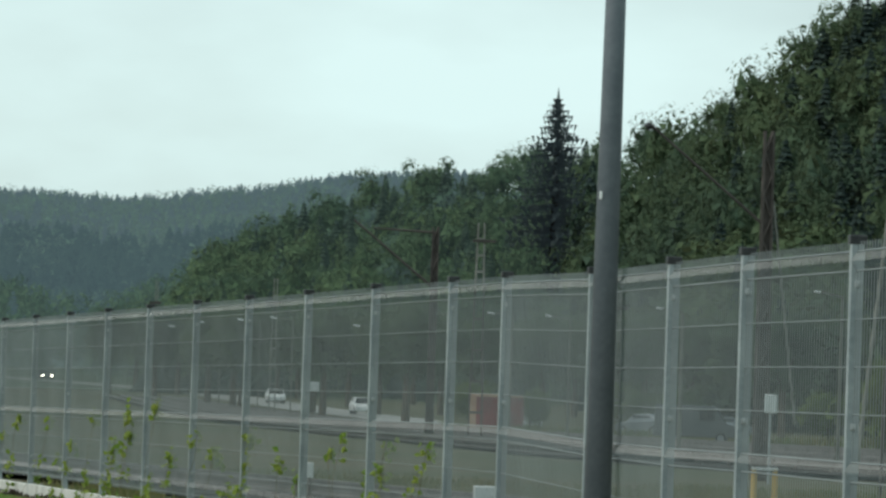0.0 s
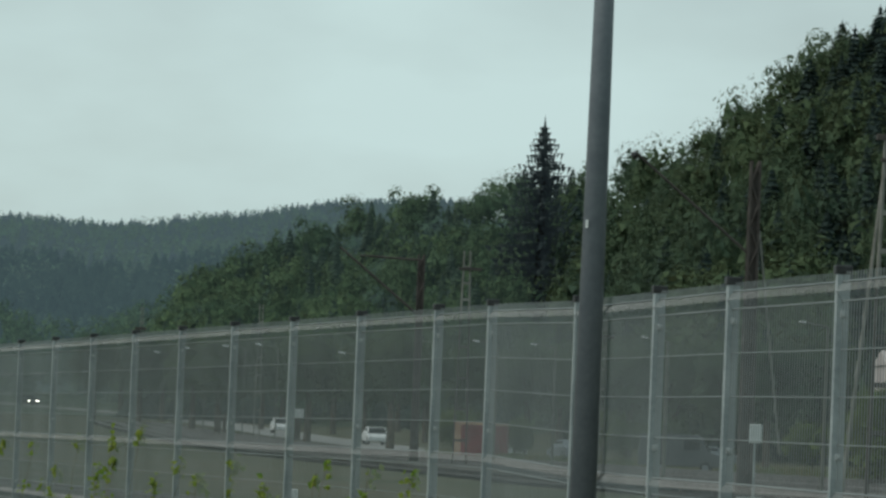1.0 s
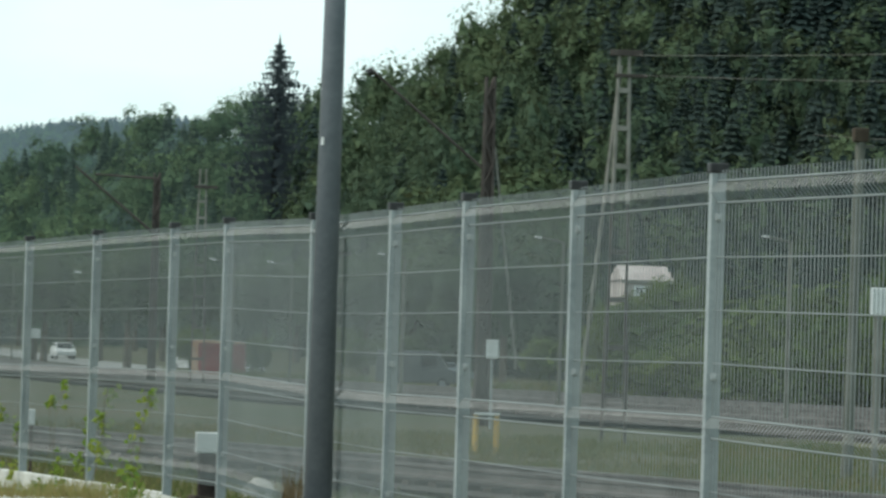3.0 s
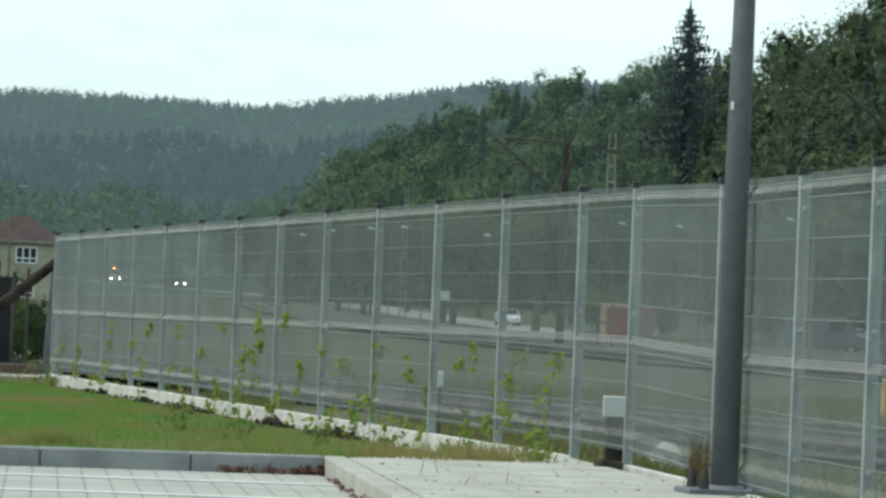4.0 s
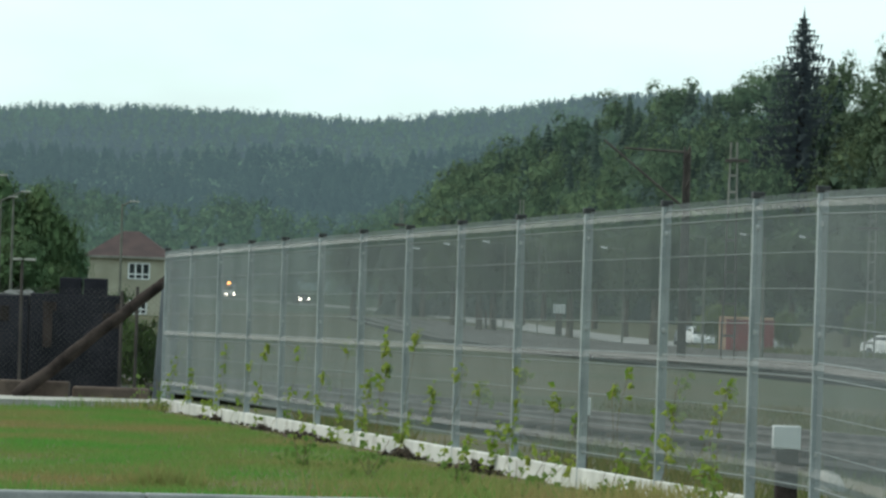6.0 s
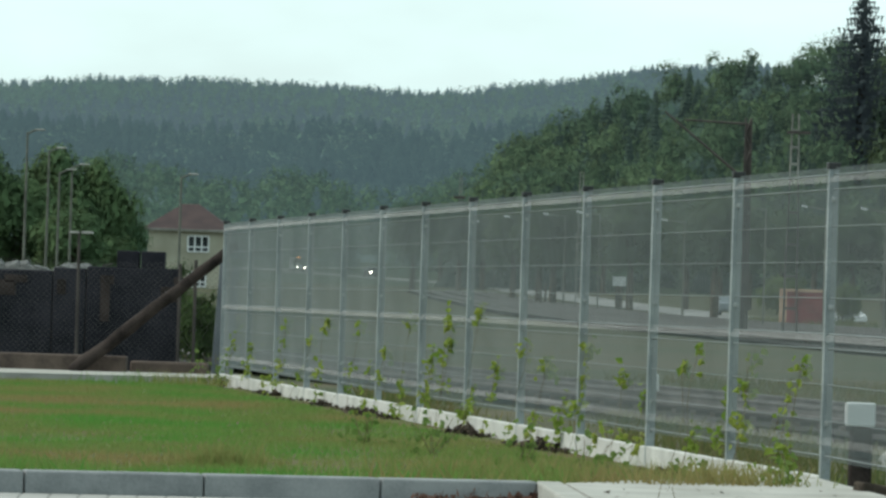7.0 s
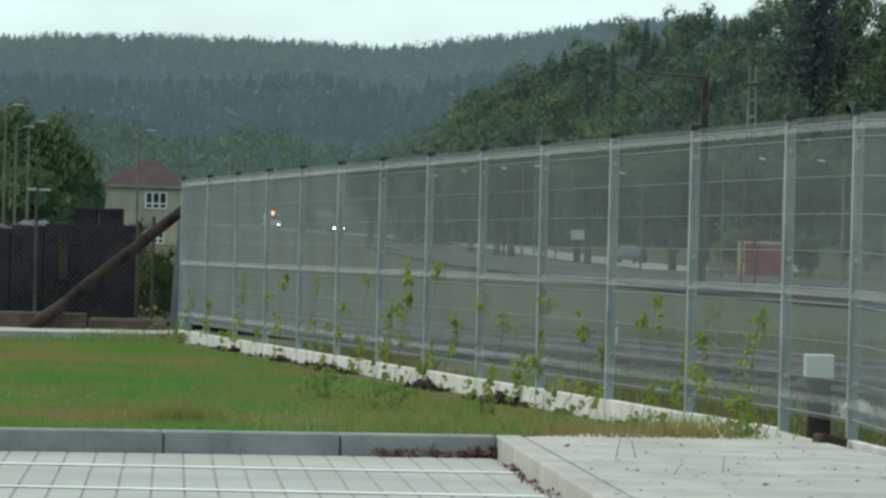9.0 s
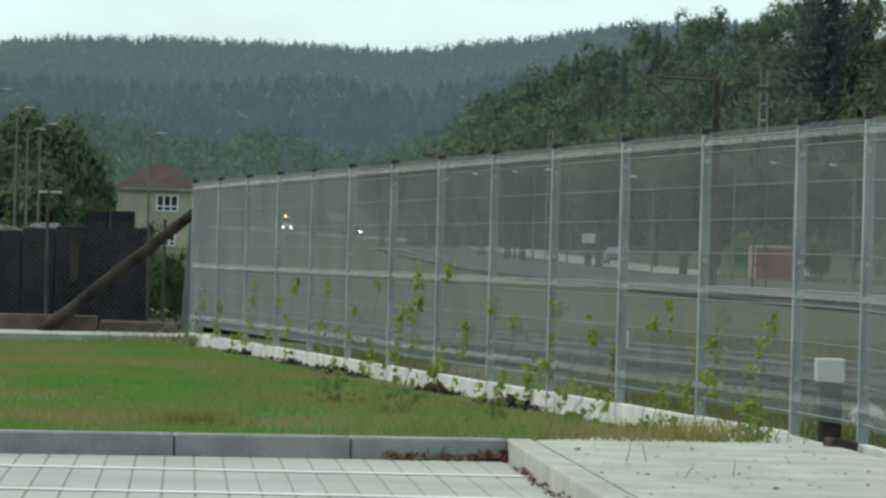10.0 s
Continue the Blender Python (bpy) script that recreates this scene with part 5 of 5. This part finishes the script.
def build_masts():
    t = thing("catenary_mast", "pale concrete ladder-shaped railway mast with raking stay", "mast")
    bm = bmesh.new()
    lattice(bm, 15.03, 90, 4.3, 7.35, 0.154, 0.1, 4)
    part("mast", bm, PALECONC, t)
    # darkened below the height where the fence top crosses it in view
    bm = bmesh.new()
    lattice(bm, 15.03, 90, -0.5, 4.3, 0.24, 0.154, 5)
    part("lower_mast", bm, STEELBROWN, t, "dark brown lower mast, split where the fence top crosses the view")
    bm = bmesh.new()
    tube(bm, (14.3, 90.4, -0.5), (15.0, 90.2, 7.1), 0.045, 0.035, 6)
    part("stay", bm, PALECONC, t)
    bm = bmesh.new()
    box(bm, 14.75, 15.4, 89.95, 90.05, 7.28, 7.4, 0.01)
    part("crossarm", bm, STEELBROWN, t)
    bm = bmesh.new()
    box(bm, 14.85, 15.5, 89.95, 90.05, 6.85, 6.92, 0.01)
    part("crossarm", bm, STEELBROWN, t)
    t = thing("catenary_mast", "brown rusty lattice mast carrying a raised boom", "mast")
    bm = bmesh.new()
    braced_mast(bm, 15.05, 110, -0.5, 8.0, 0.15, 0.1, 16)
    part("mast", bm, STEELBROWN, t)
    bm = bmesh.new()
    tube(bm, (15.0, 110, 5.7), (12.16, 110, 8.04), 0.036, 0.03, 8)
    part("boom", bm, STEELBROWN, t)
    bm = bmesh.new()
    tube(bm, (12.16, 110, 8.05), (12.02, 110, 7.98), 0.09, 0.09, 8)
    part("insulator", bm, BLACK, t)
    bm = bmesh.new()
    tube(bm, (15.2, 110, 6.3), (15.9, 110, 0.9), 0.03, 0.03, 6)
    part("stay", bm, PALECONC, t)
    t = thing("catenary_mast", "slender pale concrete mast with small crossarms", "mast")
    bm = bmesh.new()
    lattice(bm, 14.75, 200, 6.3, 9.15, 0.18, 0.13, 4)
    part("mast", bm, PALECONC, t)
    # colour changes at the fence top as the camera sees it
    bm = bmesh.new()
    lattice(bm, 14.75, 200, -0.5, 6.3, 0.3, 0.18, 5)
    part("lower_mast", bm, STEELBROWN, t, "dark brown lower mast, split where the fence top crosses the view")
    bm = bmesh.new()
    box(bm, 14.4, 15.4, 199.9, 200.1, 8.3, 8.42)
    part("crossarm", bm, STEELBROWN, t)
    t = thing("catenary_mast", "distant brown mast with a slanting boom and tie", "mast")
    bm = bmesh.new()
    braced_mast(bm, 12.75, 200, -0.5, 8.9, 0.16, 0.12, 14)
    part("mast", bm, STEELBROWN, t)
    bm = bmesh.new()
    tube(bm, (12.75, 200, 6.2), (9.17, 200, 9.08), 0.06, 0.045, 8)
    part("boom", bm, STEELBROWN, t)
    bm = bmesh.new()
    tube(bm, (12.75, 200, 8.65), (10.05, 200, 8.75), 0.05, 0.04, 6)
    part("tie", bm, STEELBROWN, t)
    for x, y, h in ((10.6, 360, 11.0), (2.0, 520, 14.5), (24, 230, 8.0)):
        t = thing("catenary_mast", "far grey mast above the railway tracks", "mast", pose(x, y, -0.3), "far masts")
        bm = bmesh.new()
        lattice(bm, 0, 0, 0, h, 0.25, 0.12, 8)
        part("mast", bm, PALECONC, t)
        bm = bmesh.new()
        box(bm, -0.8, 0.5, -0.06, 0.06, h * 0.82, h * 0.84)
        part("crossarm", bm, STEELBROWN, t)
    # overhead wires between masts
    for k, (a, b, sag) in enumerate((((15.4, 90, 6.9), (34, 60, 6.6), 0.4), ((15.2, 90, 7.3), (36, 64, 8.2), 0.5), 
                                     ((20, 95, 6.1), (40, 66, 5.6), 0.5), ((10.75, 44.5, 4.1), (30, 52, 4.6), 0.25))):
        a, b = Vector(a), Vector(b)
        bm = bmesh.new()
        pts = [a.lerp(b, i / 12) - Vector((0, 0, sag * 4 * (i / 12) * (1 - i / 12))) for i in range(13)]
        for p, q in zip(pts, pts[1:]):
            tube(bm, p, q, 0.0045, 0.0045, 5)
        tagged(mesh_ob("overhead_wire", bm, PALECONC), "thin overhead wire strung between masts", "wire", "overhead wires")


build_masts()


def build_street_lamps():
    heads = [(5.75, 420, 8.1), (10.5, 360, 7.6), (15.6, 330, 6.7), (16.65, 260, 6.35), (17.6, 230, 5.85), (18.7, 210, 5.4), (19.3, 170, 5.0), (19.3, 130, 4.7), (21.97, 110, 4.35), (24.5, 90, 4.37), (3.4, 470, 8.4), (8.6, 390, 7.9)]
    for x, y, z in heads:
        g = float(ground_z(math.atan2(x, y), math.hypot(x, y)))
        t = thing("street_lamp", "grey street lamp with a flat white head", "street lamp", pose(x, y, 0), "street lamps beyond the tracks")
        k = y / 150
        bm = bmesh.new()
        tube(bm, (0.55 * k + 0.25, 0, g - 0.1), (0.55 * k + 0.25, 0, z - 0.12), 0.07, 0.05, 8)
        tube(bm, (0.55 * k + 0.25, 0, z - 0.13), (0.12 * k, 0, z), 0.04, 0.03, 6)
        part("pole", bm, LAMPPOLE, t)
        bm = bmesh.new()
        box(bm, -0.105 * k, 0.105 * k, -0.12, 0.12, -0.028 * k, 0.032 * k, 0.02, pose(0, 0, z, 0, 10, 0))
        part("lamp_head", bm, WHITE, t, "flat white lamp head")
    for x, z in ((-16.2, 6.6), (-15.4, 5.97), (-15.0, 5.2), (-14.55, 5.4), (-10.6, 5.17)):
        t = thing("street_lamp", "slim concrete lamp pole in front of dark trees", "street lamp", pose(x + 0.95, 170, -0.22), "lamp poles behind the wall")
        bm = bmesh.new()
        tube(bm, (0, 0, -0.55), (0, 0, z), 0.065, 0.035, 8)
        tube(bm, (0, 0, z - 0.05), (0.32, 0, z + 0.1), 0.035, 0.03, 6)
        part("pole", bm, LAMPPOLE, t)
        bm = bmesh.new()
        box(bm, 0.26, 0.62, -0.1, 0.1, z + 0.07, z + 0.13, 0.02)
        part("lamp_head", bm, STONE, t, "flat white lamp head")


build_street_lamps()


def build_yard_things():
    t = thing("wooden_pole", "weathered wooden pole, orange-stained on its lower half", "pole", pose(10.75, 44.5, 0))
    bm = bmesh.new()
    tube(bm, (0, 0, 1.5), (0, 0, 4.2), 0.06, 0.05, 12)
    part("upper_pole", bm, WOODPOLE, t)
    bm = bmesh.new()
    tube(bm, (-0.02, 0, -0.55), (0, 0, 1.52), 0.062, 0.058, 12)
    part("lower_pole", bm, WOODORANGE, t)
    for z in (0.62, 1.3):
        bm = bmesh.new()
        tube(bm, (-0.012, 0, z), (-0.012, 0, z + 0.035), 0.068, 0.068, 12)
        part("band", bm, BLACK, t)
    t = thing("wooden_pole", "grey weathered wooden pole with a dark cap bracket", "pole", pose(13.79, 62, 0))
    bm = bmesh.new()
    tube(bm, (-0.06, 0, -0.55), (0.0, 0, 4.3), 0.085, 0.07, 12)
    part("shaft", bm, LAMPPOLE, t)
    bm = bmesh.new()
    box(bm, -0.11, 0.11, -0.08, 0.08, 4.28, 4.48, 0.02)
    part("cap", bm, BARK, t, "dark brown cap")
    bm = bmesh.new()
    box(bm, 0.06, 0.2, -0.03, 0.03, 4.2, 4.25, 0.008)
    part("bracket", bm, LAMPPOLE, t)
    t = thing("trackside_barrier", "faded orange steel frame standing in the grass", "frame", pose(10.1, 74.7, 0))
    for x in (0.08, 0.43):
        bm = bmesh.new()
        tube(bm, (x, 0, -0.55), (x, 0, 0.17), 0.045, 0.045, 8)
        part("leg", bm, YELLOW, t)
    bm = bmesh.new()
    box(bm, 0.04, 0.47, -0.04, 0.04, 0.15, 0.2, 0.01)
    part("top_bar", bm, WHITE, t)
    t = thing("signal_board", "white board on two legs beyond the fence", "sign", pose(13.9, 60, 0))
    bm = bmesh.new()
    box(bm, -0.34, 0.34, -0.02, 0.02, 1.84, 2.21, 0.015)
    part("board", bm, WHITE, t)
    for x in (-0.22, 0.22):
        bm = bmesh.new()
        box(bm, x - 0.04, x + 0.04, 0.025, 0.08, -0.55, 1.9, 0.006)
        part("leg", bm, PALECONC, t)
    t = thing("trackside_sign", "small white sign box on a post by the tracks", "sign", pose(14.6, 105, 0))
    bm = bmesh.new()
    box(bm, -0.15, 0.15, -0.06, 0.06, 1.14, 1.58, 0.02)
    part("board", bm, WHITE, t)
    bm = bmesh.new()
    tube(bm, (0, 0, -0.55), (0, 0, 1.2), 0.04, 0.04, 8)
    part("post", bm, GALV, t)
    t = thing("marker_post", "small white trackside marker on a short stake", "marker", pose(1.48, 40, 0))
    bm = bmesh.new()
    box(bm, -0.03, 0.03, -0.03, 0.03, 0.335, 0.475, 0.01)
    part("marker_head", bm, WHITE, t)
    bm = bmesh.new()
    tube(bm, (0, 0, -0.55), (0, 0, 0.34), 0.014, 0.014, 6)
    part("stake", bm, RUST, t)
    t = thing("track_cabinet", "white trackside cabinet on a dark weathered stump", "cabinet", pose(2.76, 36, -0.04))
    bm = bmesh.new()
    box(bm, -0.1, 0.105, -0.08, 0.08, 0.25, 0.42, 0.01)
    part("cabinet_body", bm, WHITE, t)
    bm = bmesh.new()
    box(bm, -0.07, 0.09, -0.08, 0.08, -0.55, 0.25, 0.02)
    part("stump", bm, TIMBER, t)
    t = thing("concrete_block", "broken dark block lying between two fence posts", "block", pose(2.22, 29.35, 0.01, 0, 8, 20))
    bm = bmesh.new()
    box(bm, -0.085, 0.085, -0.07, 0.07, -0.05, 0.05, 0.018)
    part("block", bm, SOIL, t)
    t = thing("rubble_heap", "whitish heap of stone dust beside the siding", "heap", pose(4.28, 48.3, -0.58))
    bm = bmesh.new()
    bmesh.ops.create_uvsphere(bm, u_segments=18, v_segments=10, radius=1)
    for v in bm.verts:
        k = 1 + 0.12 * noise.noise(v.co * 2.3)
        v.co = Vector((v.co.x * 0.22 * k, v.co.y * 0.25 * k, max(v.co.z, -0.2) * 0.28 * k))
    tagged(part("heap", bm, STONE, t), kind="stuff")
    t = thing("skip_container", "red open-topped steel container with faded orange end", "container", pose(22.0, 300, -0.5, 0, 0, -7))
    bm = bmesh.new()
    box(bm, 0.2, 3.2, 0, 2.2, 0.1, 2.35, 0.04)
    part("body", bm, RED, t)
    for i in range(7):
        bm = bmesh.new()
        box(bm, 0.4 + i * 0.42, 0.5 + i * 0.42, -0.06, 0.0, 0.15, 2.25, 0.01)
        part("rib", bm, RED, t)
    bm = bmesh.new()
    box(bm, -0.3, 0.2, 0.05, 2.15, 0.1, 2.5, 0.04)
    part("end_wall", bm, PALE_RUST, t, "faded orange end wall")
    bm = bmesh.new()
    box(bm, 0.2, 3.25, -0.08, 0.1, 2.32, 2.5, 0.02)
    part("rim", bm, PALE_RUST, t)
    t = thing("road_sign", "white road sign board on a dark post", "sign", pose(15.3, 400, 0.2))
    bm = bmesh.new()
    box(bm, -0.55, 0.55, -0.03, 0.03, 1.9, 2.7, 0.02)
    part("board", bm, WHITE, t)
    bm = bmesh.new()
    box(bm, -0.3, 0.3, -0.1, 0.1, -0.1, 1.9, 0.03)
    part("post", bm, BARK, t)
    for az, r in ((0.0215, 395), (0.0225, 396), (0.0238, 394)):
        t = thing("roadside_post", "dark wooden post beside the road", "post", pose(r * math.sin(az), r * math.cos(az), 0.1), "posts beside the road")
        bm = bmesh.new()
        tube(bm, (0, 0, -0.2), (0, 0, 2.1), 0.12, 0.11, 8)
        part("post_body", bm, BARK, t)


build_yard_things()


# ---- vehicles ----
def build_car(name, label, paint, lit=False, van=False, beacon=False):
    """A car, nose towards -y, on the ground at its origin."""
    t = thing(name, label, "van" if van else "car")
    prof = [(-2.1, 0.3), (-2.12, 0.62), (-1.95, 0.78), (-1.15, 0.9), (-0.45, 1.4), (0.75, 1.45), (1.55, 1.02), (2.05, 0.95), (2.1, 0.5), (2.05, 0.3)]
    if van:
        prof = [(-2.3, 0.35), (-2.35, 0.8), (-2.2, 1.05), (-1.6, 1.2), (-1.1, 2.0), (-0.8, 2.15), (2.4, 2.15), (2.45, 0.35)]
    bm = bmesh.new()
    hw = 0.86 if not van else 0.98
    rows = []
    for s in (-1, 1):
        rows.append([bm.verts.new((s * (hw - (0.14 if z > 1.1 and not van else 0.0)), y, z)) for y, z in prof])
    n = len(prof)
    bm.faces.new(rows[0])
    bm.faces.new(rows[1][::-1])
    for i in range(n):
        j = (i + 1) % n
        bm.faces.new((rows[0][j], rows[0][i], rows[1][i], rows[1][j]))
    bmesh.ops.recalc_face_normals(bm, faces=bm.faces)
    bmesh.ops.bevel(bm, geom=list(bm.edges), offset=0.06, segments=2, affect="EDGES", profile=0.5)
    part("body", bm, paint, t)
    bm = bmesh.new()
    if van:
        ys, zs, ye, ze = -1.6, 1.24, -1.1, 1.98
    else:
        ys, zs, ye, ze = -1.12, 0.93, -0.48, 1.37
    w0, w1 = hw - 0.12, hw - 0.24
    d = Vector((0, -0.03, 0.03))
    v = [bm.verts.new(Vector(p) + d) for p in ((-w0, ys, zs), (w0, ys, zs), (w1, ye, ze), (-w1, ye, ze))]
    bm.faces.new(v)
    bmesh.ops.solidify(bm, geom=list(bm.faces), thickness=0.015)
    part("windscreen", bm, GLASS, t)
    for s in (-1, 1):
        bm = bmesh.new()
        if van:
            box(bm, s * hw - 0.01, s * hw + 0.01, -1.0, -0.1, 1.3, 1.9)
        else:
            box(bm, s * 0.78 - 0.03, s * 0.78 + 0.03, -0.5, 1.0, 0.98, 1.32)
        part("side_window", bm, GLASS, t)
        bm = bmesh.new()
        tube(bm, (s * 0.62, prof[1][0] - 0.03, 0.66), (s * 0.62, prof[1][0] + 0.1, 0.66), 0.1 if not lit else 0.15, 0.1 if not lit else 0.15, 10)
        part("headlight", bm, HEAD if lit else WHITE, t)
        for y in (-1.35, 1.3):
            bm = bmesh.new()
            tube(bm, (s * (hw - 0.2), y, 0.32), (s * (hw + 0.01), y, 0.32), 0.32, 0.32, 16)
            w = part("wheel", bm, TYRE, t)
            bm = bmesh.new()
            tube(bm, (s * (hw + 0.005), y, 0.32), (s * (hw + 0.02), y, 0.32), 0.19, 0.19, 12)
            part("rim", bm, SILVER, w)
    if beacon:
        bm = bmesh.new()
        tube(bm, (0, -0.9, 2.12), (0, -0.9, 2.5), 0.2, 0.18, 10)
        part("beacon", bm, AMBER, t, "lit amber beacon")
    return t


CAR_A = build_car("car", "white car driving along the road towards the container", WHITE)
CAR_B = build_car("car", "white hatchback driving past the red container", WHITE)
CAR_C = build_car("car", "white car parked beside the red container", WHITE)
CAR_D = build_car("car", "silver car driving away along the far road", SILVER)
CAR_G = build_car("van", "dark grey van parked beyond the railway tracks", DARKCAR, van=True)
CAR_H = build_car("car", "pale silver car parked half hidden beyond the tracks", SILVER)
CAR_E = build_car("car", "distant car approaching with bright headlights", DARKCAR, lit=True)
CAR_F = build_car("van", "distant van with headlights and an amber beacon", WHITE, lit=True, van=True, beacon=True)


def road_place(az):
    """Where the road crosses a bearing from the yard, and the road's heading there."""
    az_r = [math.atan2(x, y) for x, y in ROAD][::-1]
    r_r = [math.hypot(x, y) for x, y in ROAD][::-1]
    def at(a):
        r = float(np.interp(a, az_r, r_r))
        return Vector((r * math.sin(a), r * math.cos(a), float(ground_z(a, r)) + 0.06))
    p, q = at(az), at(az + 0.004)
    d = q - p
    return p, math.degrees(math.atan2(d.y, d.x))


def drive(car, rows, away=False, off=0.3):
    """Rows of seconds and bearing along the road."""
    keys = []
    for t, az in rows:
        p, h = road_place(az)
        turn = h + 90 + (180 if away else 0)
        side = Vector((math.sin(math.radians(h)), -math.cos(math.radians(h)), 0)) * (off if not away else -off)
        keys.append((t, Matrix.Translation(p + side) @ pose(0, 0, 0, 0, 0, turn)))
    return keys


p_c, h_c = road_place(0.0822)
CAR_C.matrix_basis = Matrix.Translation(p_c + Vector((0, -5, 0))) @ pose(0, 0, 0, 0, 0, h_c + 90)
for car, az, r, turn in ((CAR_G, 0.122, 262, 80), (CAR_H, 0.1275, 312, 96)):
    car.matrix_basis = pose(r * math.sin(az), r * math.cos(az), float(ground_z(az, r)), 0, 0, turn)



# ---- motion ----
def motions():
    walk(CAR_A, drive(CAR_A, [(0, 0.0309), (0.8, 0.0342), (1.5, 0.0388), (2.4, 0.0425), (3.5, 0.0485), (3.8, 0.0509), (4.2, 0.0555), (4.6, 0.0588), (5.0, 0.0606), (5.8, 0.066), (6.5, 0.0797), (7.5, 0.0922), (8.5, 0.1052), (10.0, 0.1272)]))
    walk(CAR_B, drive(CAR_B, [(0, 0.0498), (1.0, 0.0561), (1.5, 0.0612), (1.9, 0.064), (2.8, 0.072), (3.8, 0.081), (4.2, 0.0848), (4.6, 0.0893), (5.0, 0.0925), (6.0, 0.1102), (7.0, 0.1212), (10.0, 0.1572)]))
    walk(CAR_D, drive(CAR_D, [(0, 0.1103), (1.0, 0.0964), (1.6, 0.0921), (2.1, 0.0868), (3.0, 0.078), (3.8, 0.072), (4.5, 0.068), (5.0, 0.064), (6.5, 0.0654), (7.0, 0.0607), (7.5, 0.0572), (8.0, 0.0537), (8.5, 0.0504), (9.0, 0.0484), (9.5, 0.0454), (10.0, 0.0433)], away=True))
    walk(CAR_E, drive(CAR_E, [(0, -0.0193), (2.0, -0.019), (4.0, -0.0189), (5.2, -0.0192), (6.5, -0.0148), (8.0, -0.0138), (10.0, -0.0118)]))
    walk(CAR_F, drive(CAR_F, [(0, -0.038), (2.0, -0.0345), (3.8, -0.0328), (5.2, -0.0335), (6.5, -0.0313), (7.5, -0.0289), (9.0, -0.0267), (10.0, -0.0264)]))



motions()
